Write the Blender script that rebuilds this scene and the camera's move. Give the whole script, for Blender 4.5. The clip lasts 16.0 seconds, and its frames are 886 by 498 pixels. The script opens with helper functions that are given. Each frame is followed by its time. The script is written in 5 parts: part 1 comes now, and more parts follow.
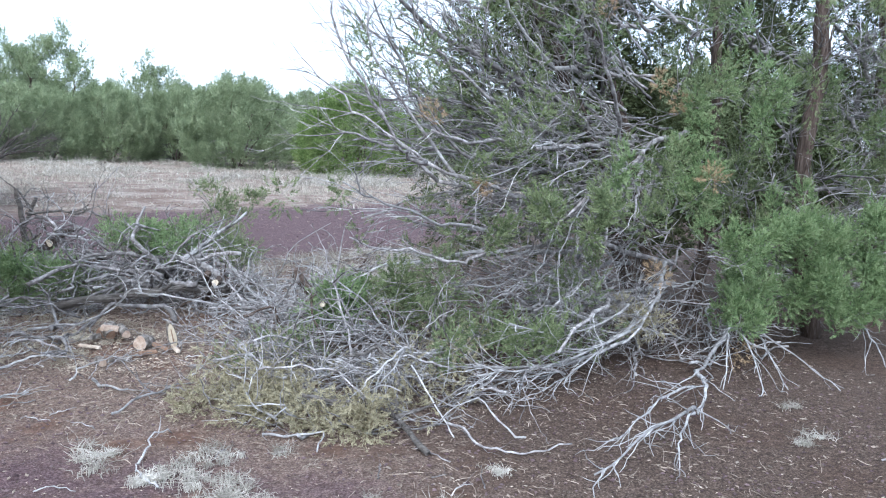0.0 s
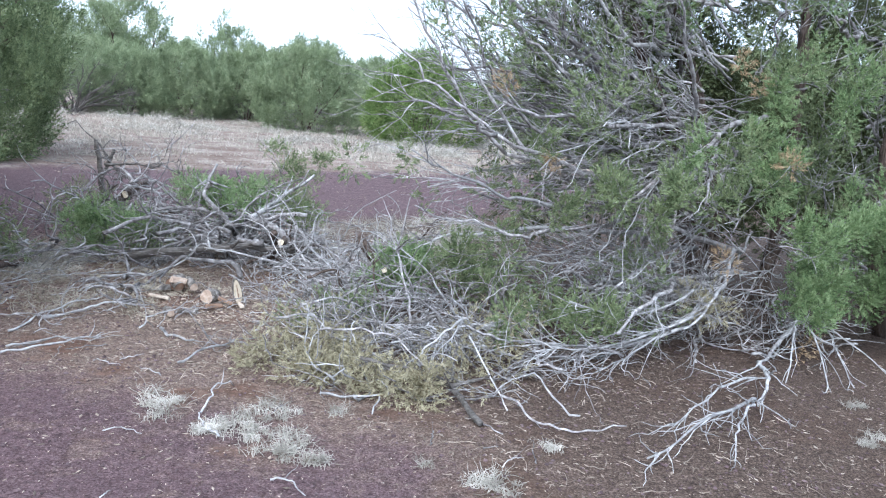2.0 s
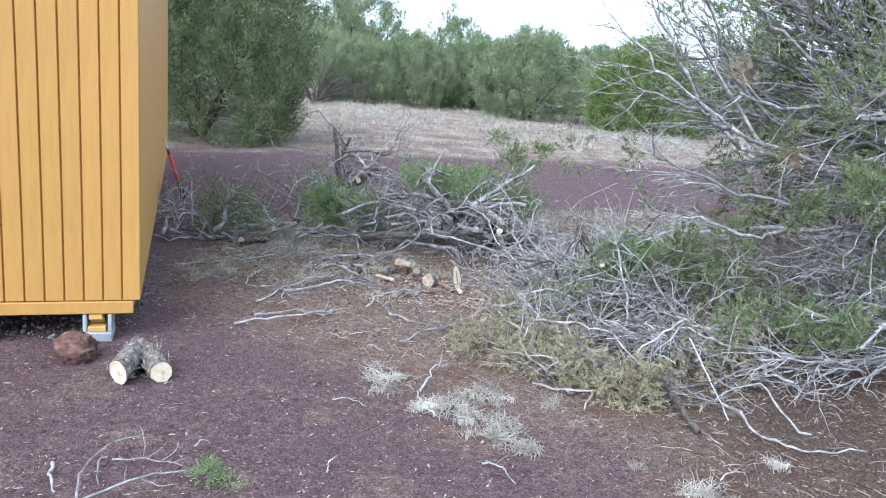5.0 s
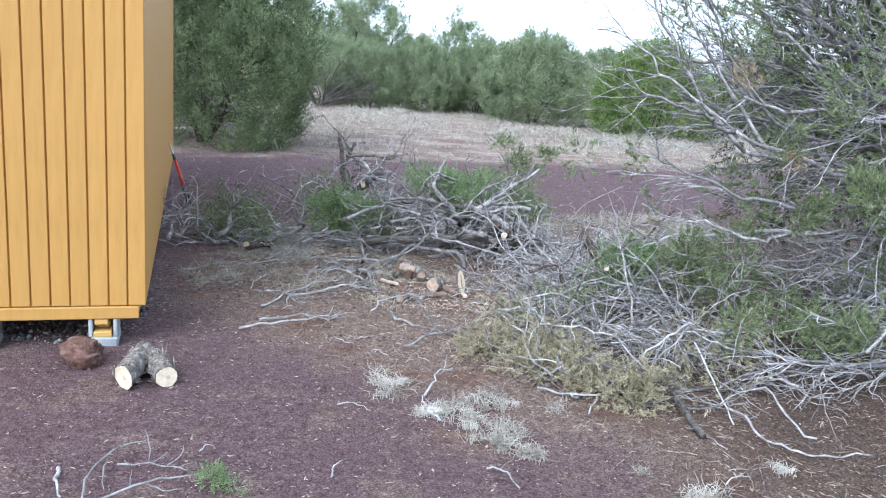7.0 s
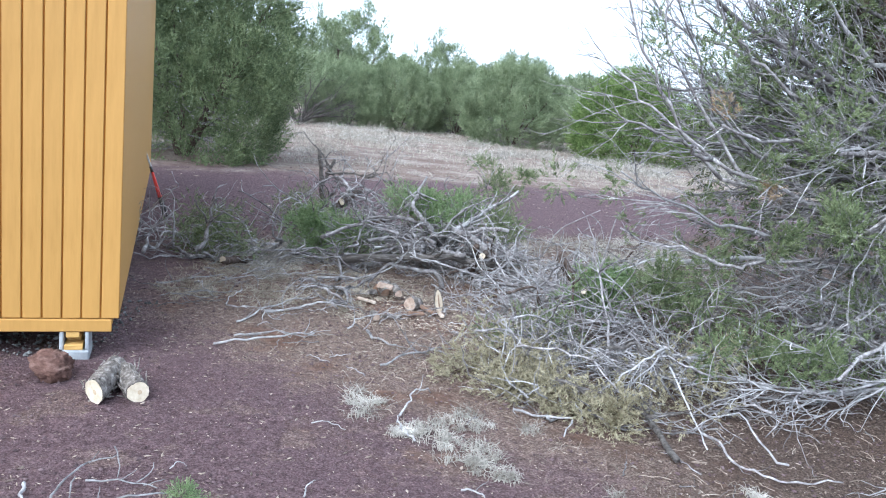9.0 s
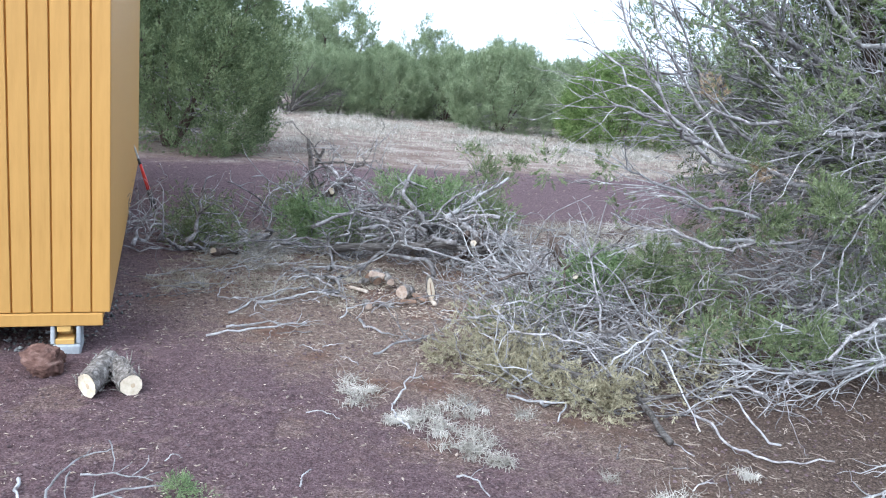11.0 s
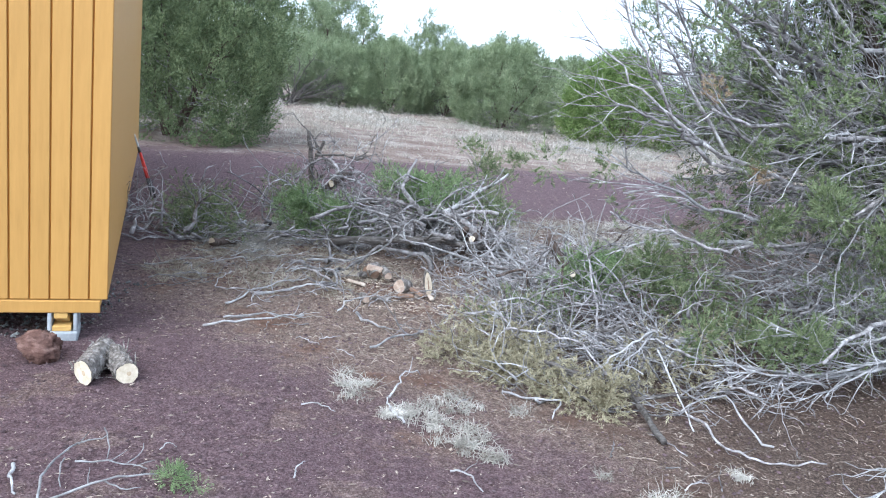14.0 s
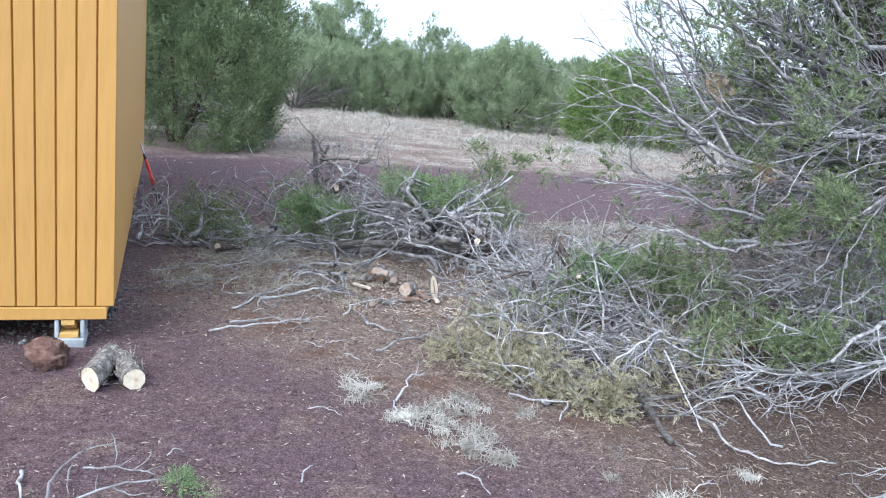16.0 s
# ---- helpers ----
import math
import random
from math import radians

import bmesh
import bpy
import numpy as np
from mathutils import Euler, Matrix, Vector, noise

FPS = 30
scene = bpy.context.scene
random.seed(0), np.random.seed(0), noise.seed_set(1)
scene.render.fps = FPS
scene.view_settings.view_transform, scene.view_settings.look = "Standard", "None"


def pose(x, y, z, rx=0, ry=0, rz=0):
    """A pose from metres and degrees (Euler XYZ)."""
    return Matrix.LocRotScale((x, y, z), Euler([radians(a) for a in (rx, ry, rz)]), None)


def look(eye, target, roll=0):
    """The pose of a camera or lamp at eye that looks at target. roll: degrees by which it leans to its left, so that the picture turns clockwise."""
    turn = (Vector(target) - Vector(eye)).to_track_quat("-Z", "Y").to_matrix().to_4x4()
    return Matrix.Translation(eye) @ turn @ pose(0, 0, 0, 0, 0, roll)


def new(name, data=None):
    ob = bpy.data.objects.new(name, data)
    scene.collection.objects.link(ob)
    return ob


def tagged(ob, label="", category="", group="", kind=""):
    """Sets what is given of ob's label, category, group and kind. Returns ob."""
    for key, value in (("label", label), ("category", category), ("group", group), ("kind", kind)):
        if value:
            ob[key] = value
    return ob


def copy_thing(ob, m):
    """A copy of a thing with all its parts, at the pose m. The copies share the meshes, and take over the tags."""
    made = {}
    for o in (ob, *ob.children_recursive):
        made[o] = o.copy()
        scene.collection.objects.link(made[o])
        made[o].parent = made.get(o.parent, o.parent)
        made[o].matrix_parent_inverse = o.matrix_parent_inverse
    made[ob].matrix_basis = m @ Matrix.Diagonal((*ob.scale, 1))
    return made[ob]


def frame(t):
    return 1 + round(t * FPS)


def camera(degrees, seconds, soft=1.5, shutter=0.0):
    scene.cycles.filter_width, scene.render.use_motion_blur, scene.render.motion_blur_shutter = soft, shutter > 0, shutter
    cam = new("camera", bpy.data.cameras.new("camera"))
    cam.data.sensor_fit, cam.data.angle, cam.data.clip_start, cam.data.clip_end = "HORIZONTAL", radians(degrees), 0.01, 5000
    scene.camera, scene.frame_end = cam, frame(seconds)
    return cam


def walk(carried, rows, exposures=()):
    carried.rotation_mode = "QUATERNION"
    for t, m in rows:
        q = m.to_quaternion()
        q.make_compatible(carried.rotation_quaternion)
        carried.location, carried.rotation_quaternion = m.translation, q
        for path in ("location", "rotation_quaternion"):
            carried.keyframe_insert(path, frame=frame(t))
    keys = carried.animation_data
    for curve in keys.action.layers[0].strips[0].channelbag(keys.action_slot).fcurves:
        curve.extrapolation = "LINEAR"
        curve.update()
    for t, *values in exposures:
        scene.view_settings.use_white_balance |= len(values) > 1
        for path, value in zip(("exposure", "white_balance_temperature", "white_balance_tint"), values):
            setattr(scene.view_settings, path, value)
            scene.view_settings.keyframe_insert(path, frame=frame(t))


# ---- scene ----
EXPOSURES = [(0.0, 1.36, 5430, 5), (1.0, 1.42, 5430, 5), (2.0, 1.48, 5430, 5), (3.2, 1.45, 5430, 5), (16.0, 1.45, 5430, 5)]
cam = camera(58.50, 16.0, soft=1.15)
PATH = [
    (0, look((0.061, -0.001, 1.649), (1.609, 4.702, 0.948), 2.01)),
    (0.5, look((0.063, 0.001, 1.648), (1.787, 4.639, 0.927), 2.63)),
    (1, look((0.057, 0.005, 1.646), (1.593, 4.700, 0.876), 3.36)),
    (1.5, look((0.048, 0.006, 1.644), (1.385, 4.752, 0.813), 3.45)),
    (2, look((0.037, 0.004, 1.644), (1.224, 4.777, 0.748), 4.80)),
    (2.5, look((0.020, -0.001, 1.646), (0.934, 4.824, 0.708), 3.99)),
    (2.6, look((0.012, -0.006, 1.647), (0.724, 4.851, 0.699), 4.28)),
    (2.7, look((0.003, -0.009, 1.649), (0.427, 4.880, 0.694), 4.94)),
    (2.8, look((-0.004, -0.008, 1.657), (0.099, 4.893, 0.671), 5.07)),
    (2.9, look((-0.005, -0.004, 1.663), (-0.163, 4.890, 0.651), 4.64)),
    (3, look((-0.005, -0.002, 1.665), (-0.340, 4.882, 0.650), 4.40)),
    (3.2, look((0.003, -0.006, 1.671), (-0.483, 4.857, 0.613), 2.23)),
    (3.5, look((0.007, -0.011, 1.663), (-0.373, 4.859, 0.598), 1.74)),
    (4, look((0.007, -0.008, 1.664), (-0.280, 4.882, 0.663), 2.23)),
    (4.5, look((0.007, -0.001, 1.661), (-0.149, 4.898, 0.673), 3.77)),
    (5, look((0.006, 0.005, 1.661), (-0.132, 4.887, 0.590), 4.46)),
    (5.2, look((0.008, 0.002, 1.660), (-0.160, 4.879, 0.570), 3.82)),
    (7.3, look((0.012, 0.001, 1.667), (-0.159, 4.890, 0.635), 4.29)),
    (7.5, look((0.008, 0.001, 1.665), (-0.129, 4.895, 0.650), 3.98)),
    (8, look((0.003, -0.000, 1.665), (-0.069, 4.904, 0.696), 3.84)),
    (8.5, look((0.001, -0.001, 1.665), (-0.035, 4.908, 0.713), 4.87)),
    (8.7, look((-0.000, 0.000, 1.665), (-0.040, 4.915, 0.749), 5.90)),
    (10.8, look((-0.003, 0.004, 1.665), (0.012, 4.908, 0.691), 4.94)),
    (11, look((-0.004, 0.004, 1.665), (0.023, 4.905, 0.677), 5.02)),
    (11.5, look((-0.006, 0.001, 1.667), (0.027, 4.903, 0.681), 5.99)),
    (12, look((-0.005, -0.000, 1.666), (0.005, 4.907, 0.708), 5.78)),
    (12.5, look((-0.003, 0.000, 1.666), (-0.000, 4.909, 0.715), 5.32)),
    (13, look((-0.004, 0.001, 1.665), (0.018, 4.905, 0.688), 5.78)),
    (13.5, look((-0.006, 0.001, 1.665), (0.031, 4.895, 0.643), 6.34)),
    (14, look((-0.007, -0.001, 1.666), (0.036, 4.894, 0.649), 6.32)),
    (14.5, look((-0.005, -0.001, 1.666), (0.005, 4.900, 0.678), 6.20)),
    (15, look((-0.003, 0.000, 1.665), (-0.023, 4.898, 0.659), 5.92)),
    (15.5, look((-0.001, -0.001, 1.665), (-0.017, 4.899, 0.671), 5.24)),
    (16, look((-0.000, 0.000, 1.666), (0.002, 4.898, 0.662), 5.55)),
]
walk(cam, PATH, EXPOSURES)

# world and sun: bright hazy overcast, a white cloud deck, the sun veiled behind the camera
world = bpy.data.worlds.new("world")
scene.world = world
world.use_nodes = True
wn = world.node_tree.nodes
sky = wn.new("ShaderNodeTexSky")
sky.sky_type = "NISHITA"
sky.sun_disc = False
sky.sun_elevation = radians(42)
sky.sun_rotation = radians(205)
sky.air_density = 0.6
sky.dust_density = 3.0
sky.ozone_density = 1.0
wn["Background"].inputs["Strength"].default_value = 0.15
cloud = wn.new("ShaderNodeMixRGB")
cloud.inputs[0].default_value = 0.72
cloud.inputs[2].default_value = (5.3, 5.45, 5.75, 1)
world.node_tree.links.new(sky.outputs[0], cloud.inputs[1])
world.node_tree.links.new(cloud.outputs[0], wn["Background"].inputs["Color"])
sun = new("sun", bpy.data.lights.new("sun", "SUN"))
sun.data.energy = 1.3
sun.data.angle = radians(38)
sun.data.color = (1.0, 0.95, 0.88)
sun.matrix_world = look((-4.6, -9.8, 10), (0, 0, 0))

rng = np.random.default_rng(7)


# ---- materials ----
def material(name, colours, scale=8.0, detail=6.0, rough=0.9, bump=0.3, bump_scale=40.0, island=0.0, stretch=(1, 1, 1), spec=0.2, obj_random=0.0):
    """Noise-mixed colours; island: how far single pieces differ in brightness."""
    m = bpy.data.materials.new(name)
    m.use_nodes = True
    n, l = m.node_tree.nodes, m.node_tree.links
    b = n["Principled BSDF"]
    b.inputs["Roughness"].default_value = rough
    b.inputs["Specular IOR Level"].default_value = spec
    tc = n.new("ShaderNodeTexCoord")
    mp = n.new("ShaderNodeMapping")
    mp.inputs["Scale"].default_value = stretch
    l.new(tc.outputs["Object"], mp.inputs["Vector"])
    t = n.new("ShaderNodeTexNoise")
    t.inputs["Scale"].default_value = scale
    t.inputs["Detail"].default_value = detail
    t.inputs["Roughness"].default_value = 0.65
    l.new(mp.outputs[0], t.inputs["Vector"])
    r = n.new("ShaderNodeValToRGB")
    e = r.color_ramp.elements
    for i, c in enumerate(colours):
        pos = 0.3 + 0.4 * i / max(1, len(colours) - 1)
        el = e[i] if i < 2 else e.new(pos)
        el.position = pos
        el.color = (*c, 1)
    l.new(t.outputs["Fac"], r.inputs["Fac"])
    out = r.outputs["Color"]
    for amount, node, socket in ((island, "ShaderNodeNewGeometry", "Random Per Island"), (obj_random, "ShaderNodeObjectInfo", "Random")):
        if not amount:
            continue
        rnd = n.new(node).outputs[socket]
        mr = n.new("ShaderNodeMapRange")
        mr.inputs["To Min"].default_value = 1 - amount
        mr.inputs["To Max"].default_value = 1 + amount
        l.new(rnd, mr.inputs["Value"])
        mx = n.new("ShaderNodeVectorMath")
        mx.operation = "SCALE"
        l.new(out, mx.inputs[0])
        l.new(mr.outputs[0], mx.inputs["Scale"])
        out = mx.outputs[0]
    l.new(out, b.inputs["Base Color"])
    if bump:
        t2 = n.new("ShaderNodeTexNoise")
        t2.inputs["Scale"].default_value = bump_scale
        t2.inputs["Detail"].default_value = 5
        l.new(mp.outputs[0], t2.inputs["Vector"])
        bp = n.new("ShaderNodeBump")
        bp.inputs["Strength"].default_value = bump
        bp.inputs["Distance"].default_value = 0.02
        l.new(t2.outputs["Fac"], bp.inputs["Height"])
        l.new(bp.outputs[0], b.inputs["Normal"])
    return m


def leaf_material(name, colours, translucent=0.25, lumps=9.0):
    """Foliage whose single leaves run through the colours at random."""
    m = bpy.data.materials.new(name)
    m.use_nodes = True
    n, l = m.node_tree.nodes, m.node_tree.links
    b = n["Principled BSDF"]
    b.inputs["Roughness"].default_value = 0.75
    b.inputs["Specular IOR Level"].default_value = 0.25
    g = n.new("ShaderNodeNewGeometry")
    tc = n.new("ShaderNodeTexCoord")
    t = n.new("ShaderNodeTexNoise")
    t.inputs["Scale"].default_value = lumps
    t.inputs["Detail"].default_value = 3
    l.new(tc.outputs["Object"], t.inputs["Vector"])
    a = n.new("ShaderNodeMath")
    a.operation = "MULTIPLY_ADD"
    l.new(g.outputs["Random Per Island"], a.inputs[0])
    a.inputs[1].default_value = 0.3
    l.new(t.outputs["Fac"], a.inputs[2])
    r = n.new("ShaderNodeValToRGB")
    e = r.color_ramp.elements
    for i, c in enumerate(colours):
        pos = 0.36 + 0.6 * i / max(1, len(colours) - 1)
        pos = min(pos, 1.0)
        el = e[i] if i < 2 else e.new(pos)
        el.position = pos
        el.color = (*c, 1)
    l.new(a.outputs[0], r.inputs["Fac"])
    l.new(r.outputs["Color"], b.inputs["Base Color"])
    tr = n.new("ShaderNodeBsdfTranslucent")
    l.new(r.outputs["Color"], tr.inputs["Color"])
    mix = n.new("ShaderNodeMixShader")
    mix.inputs["Fac"].default_value = translucent
    l.new(b.outputs[0], mix.inputs[1])
    l.new(tr.outputs[0], mix.inputs[2])
    l.new(mix.outputs[0], n["Material Output"].inputs["Surface"])
    return m


def ground_material():
    """Maroon cinder gravel, brown littered soil and straw meadow in worn, uneven patches."""
    m = bpy.data.materials.new("ground")
    m.use_nodes = True
    n, l = m.node_tree.nodes, m.node_tree.links
    b = n["Principled BSDF"]
    b.inputs["Roughness"].default_value = 0.95
    b.inputs["Specular IOR Level"].default_value = 0.15
    tc = n.new("ShaderNodeTexCoord")

    def noise_tex(scale, detail=6, rough=0.6):
        t = n.new("ShaderNodeTexNoise")
        t.inputs["Scale"].default_value = scale
        t.inputs["Detail"].default_value = detail
        t.inputs["Roughness"].default_value = rough
        l.new(tc.outputs["Object"], t.inputs["Vector"])
        return t.outputs["Fac"]

    def ramp(fac, *stops):
        r = n.new("ShaderNodeValToRGB")
        e = r.color_ramp.elements
        for i, (pos, c) in enumerate(stops):
            el = e[i] if i < 2 else e.new(pos)
            el.position = pos
            el.color = (*c, 1)
        l.new(fac, r.inputs["Fac"])
        return r.outputs["Color"]

    def math_node(op, a, bb, c=None):
        q = n.new("ShaderNodeMath")
        q.operation = op
        q.use_clamp = op == "MULTIPLY_ADD"
        for i, v in enumerate((a, bb, c)):
            if v is None:
                continue
            if isinstance(v, (int, float)):
                q.inputs[i].default_value = v
            else:
                l.new(v, q.inputs[i])
        return q.outputs[0]

    def mix(fac, a, bb):
        q = n.new("ShaderNodeMixRGB")
        for i, v in enumerate((fac, a, bb)):
            l.new(v, q.inputs[i])
        return q.outputs[0]

    def band(value, lo, hi):
        q = n.new("ShaderNodeMapRange")
        q.interpolation_type = "SMOOTHSTEP"
        q.inputs["From Min"].default_value = lo
        q.inputs["From Max"].default_value = hi
        l.new(value, q.inputs["Value"])
        return q.outputs[0]

    xyz = n.new("ShaderNodeSeparateXYZ")
    l.new(tc.outputs["Object"], xyz.inputs[0])
    x, y = xyz.outputs[0], xyz.outputs[1]
    fine, mid, big = noise_tex(90, 4, 0.7), noise_tex(7), noise_tex(1.1, 5)
    vor = n.new("ShaderNodeTexVoronoi")
    vor.inputs["Scale"].default_value = 120
    l.new(tc.outputs["Object"], vor.inputs["Vector"])
    vsep = n.new("ShaderNodeSeparateColor")
    l.new(vor.outputs["Color"], vsep.inputs[0])
    grain = vsep.outputs[0]
    fine = math_node("ADD", math_node("MULTIPLY", fine, 0.8), math_node("MULTIPLY", grain, 0.2))
    cinder = ramp(fine, (0.32, (0.066, 0.04, 0.044)), (0.5, (0.122, 0.079, 0.085)), (0.68, (0.21, 0.15, 0.156)))
    soil = ramp(fine, (0.32, (0.085, 0.057, 0.046)), (0.5, (0.185, 0.13, 0.105)), (0.68, (0.36, 0.29, 0.25)))
    ochre = ramp(mid, (0.3, (0.125, 0.072, 0.053)), (0.7, (0.19, 0.12, 0.09)))
    straw = ramp(noise_tex(0.9, 10, 0.8), (0.36, (0.15, 0.1, 0.085)), (0.5, (0.24, 0.185, 0.155)), (0.64, (0.42, 0.375, 0.33)))
    lump = noise_tex(19, 5, 0.62)
    wob = math_node("MULTIPLY_ADD", big, 1.0, 0.0)
    # brown soil to the right of a wavering line, cinder to the left and in front
    edge = math_node("ADD", math_node("MULTIPLY", x, 0.55), math_node("MULTIPLY", y, 0.75))
    edge = math_node("ADD", edge, math_node("MULTIPLY", wob, 2.2))
    edge = math_node("ADD", edge, math_node("MULTIPLY", mid, 0.9))
    s = band(edge, 3.9, 4.9)
    far_left = math_node("MULTIPLY", band(math_node("MULTIPLY", x, -1.0), 1.6, 2.5), 1.0)
    s = math_node("MULTIPLY", s, math_node("SUBTRACT", 1.0, math_node("MULTIPLY", far_left, 0.9)))
    col = mix(math_node("MULTIPLY", band(noise_tex(2.3, 7, 0.7), 0.52, 0.62), 0.5), mix(s, cinder, soil), soil)
    col = mix(math_node("MULTIPLY", band(big, 0.51, 0.62), s), col, ochre)
    # dark needle duff round the large juniper; the tree's shade is in its colour
    duff_shade = ramp(fine, (0.32, (0.034, 0.024, 0.019)), (0.5, (0.08, 0.056, 0.045)), (0.68, (0.19, 0.14, 0.11)))
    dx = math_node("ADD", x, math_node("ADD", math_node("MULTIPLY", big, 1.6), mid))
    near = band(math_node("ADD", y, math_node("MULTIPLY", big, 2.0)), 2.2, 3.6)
    col = mix(math_node("MULTIPLY", math_node("MULTIPLY", band(dx, 1.7, 3.3), near), 0.85), col, duff_shade)
    # the cinder road beyond the brush
    yy = math_node("ADD", y, math_node("MULTIPLY", big, 2.4))
    yy = math_node("SUBTRACT", yy, math_node("MULTIPLY", x, 0.55))
    road = math_node("MULTIPLY", band(yy, 10.6, 11.6), 1.0)
    col = mix(road, col, cinder)
    yf = math_node("ADD", math_node("SUBTRACT", y, math_node("MULTIPLY", x, 0.45)), math_node("ADD", math_node("MULTIPLY", big, 4.0), math_node("MULTIPLY", mid, 2.5)))
    col = mix(band(yf, 19.0, 21.0), col, straw)
    mottle = n.new("ShaderNodeVectorMath")
    mottle.operation = "SCALE"
    l.new(col, mottle.inputs[0])
    l.new(math_node("ADD", math_node("MULTIPLY", lump, 1.5), 0.22), mottle.inputs["Scale"])
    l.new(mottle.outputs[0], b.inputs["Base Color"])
    bp = n.new("ShaderNodeBump")
    bp.inputs["Strength"].default_value = 1.0
    bp.inputs["Distance"].default_value = 0.02
    l.new(math_node("ADD", math_node("ADD", math_node("MULTIPLY", fine, 0.8), math_node("MULTIPLY", lump, 1.6)), mid), bp.inputs["Height"])
    l.new(bp.outputs[0], b.inputs["Normal"])
    return m


M_GROUND = ground_material()
M_GREY = material("weathered_wood", [(0.078, 0.07, 0.068), (0.235, 0.22, 0.221), (0.46, 0.445, 0.45)], 18, 5, 0.85, 0.5, 90, island=0.35, obj_random=0.4)
M_WHITE = material("bleached_wood", [(0.17, 0.163, 0.162), (0.33, 0.322, 0.325), (0.5, 0.494, 0.5)], 18, 5, 0.8, 0.4, 90, island=0.25, obj_random=0.3)
M_BARK = material("shaggy_bark", [(0.035, 0.025, 0.021), (0.09, 0.067, 0.056), (0.18, 0.145, 0.128)], 14, 8, 0.95, 1.0, 30, island=0.2, stretch=(3, 3, 0.5))
M_LOGBARK = material("log_bark", [(0.045, 0.038, 0.033), (0.18, 0.16, 0.145), (0.42, 0.39, 0.365)], 30, 8, 0.95, 1.0, 45, stretch=(1, 1, 1))
M_LIMB = material("limb_bark", [(0.04, 0.035, 0.032), (0.12, 0.108, 0.1), (0.27, 0.25, 0.24)], 16, 8, 0.92, 0.8, 50, stretch=(0.5, 3, 3))
M_CUT = material("fresh_cut_wood", [(0.47, 0.39, 0.28), (0.6, 0.52, 0.4), (0.7, 0.63, 0.52)], 30, 4, 0.75, 0.15, 120)
M_SAWN = material("weathered_cut_wood", [(0.28, 0.2, 0.155), (0.42, 0.325, 0.26), (0.56, 0.46, 0.38)], 35, 5, 0.8, 0.3, 120)
M_HEART = material("heartwood", [(0.2, 0.12, 0.085), (0.34, 0.23, 0.165)], 30, 4, 0.8, 0.3, 120)
M_CHIP = material("wood_chips", [(0.28, 0.21, 0.16), (0.45, 0.37, 0.3), (0.62, 0.54, 0.46)], 20, 4, 0.85, 0.2, 80, island=0.35)
M_LITTER = material("dry_litter", [(0.13, 0.1, 0.08), (0.27, 0.22, 0.18), (0.45, 0.39, 0.33)], 6, 4, 0.9, 0.2, 80, island=0.5)
M_PEBBLE = material("cinder_pebbles", [(0.08, 0.052, 0.056), (0.115, 0.08, 0.084), (0.17, 0.128, 0.132)], 9, 4, 0.95, 0.3, 120, island=0.4)
M_ROCK = material("lava_rock", [(0.06, 0.032, 0.026), (0.135, 0.076, 0.061), (0.23, 0.15, 0.125)], 18, 10, 0.95, 1.0, 30, stretch=(1, 1, 1.8))
M_STRAW = material("dry_grass", [(0.22, 0.185, 0.14), (0.35, 0.31, 0.245), (0.5, 0.455, 0.38)], 6, 3, 0.85, 0, island=0.3)
M_PALE = material("bleached_grass", [(0.17, 0.15, 0.125), (0.36, 0.335, 0.295), (0.58, 0.55, 0.5)], 6, 3, 0.85, 0, island=0.25)
M_MEADOW = material("meadow_grass", [(0.23, 0.197, 0.165), (0.36, 0.325, 0.28), (0.5, 0.465, 0.415)], 2, 3, 0.9, 0, island=0.35)
M_PAINT = material("ochre_paint", [(0.41, 0.225, 0.058), (0.45, 0.25, 0.066), (0.485, 0.272, 0.074)], 5, 6, 0.55, 0.1, 60, stretch=(6, 6, 0.6), spec=0.35, obj_random=0.04)
M_GROOVE = material("groove_paint", [(0.34, 0.14, 0.018), (0.42, 0.18, 0.025)], 5, 5, 0.7, 0.2, 60)
M_LUMBER = material("lumber", [(0.5, 0.3, 0.09), (0.62, 0.4, 0.14)], 9, 5, 0.7, 0.2, 60, stretch=(1, 6, 6))
M_CONCRETE = material("concrete", [(0.22, 0.235, 0.25), (0.34, 0.36, 0.38), (0.45, 0.47, 0.48)], 9, 7, 0.9, 0.4, 70)
M_STONE = material("crushed_stone", [(0.06, 0.06, 0.06), (0.15, 0.15, 0.15), (0.3, 0.3, 0.29)], 9, 4, 0.9, 0.2, 90, island=0.5)
M_RED = material("red_grip", [(0.55, 0.025, 0.02), (0.7, 0.05, 0.04)], 20, 3, 0.45, 0.05, 80, spec=0.5)
M_BLACK = material("black_grip", [(0.012, 0.012, 0.013), (0.03, 0.03, 0.032)], 20, 3, 0.5, 0.05, 80, spec=0.5)
M_STEEL = material("steel", [(0.3, 0.3, 0.3), (0.45, 0.45, 0.45)], 20, 3, 0.4, 0.05, 80, spec=0.5)
M_LEAF = leaf_material("juniper_leaf", [(0.065, 0.087, 0.043), (0.145, 0.185, 0.09), (0.24, 0.285, 0.148), (0.35, 0.39, 0.23)], 0.3, 11.0)
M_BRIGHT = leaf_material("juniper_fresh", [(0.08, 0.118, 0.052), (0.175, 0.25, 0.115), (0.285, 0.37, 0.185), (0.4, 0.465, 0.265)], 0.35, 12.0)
M_FAR = leaf_material("juniper_far", [(0.056, 0.077, 0.04), (0.14, 0.182, 0.09), (0.24, 0.295, 0.155), (0.36, 0.41, 0.24)], 0.3, 2.6)
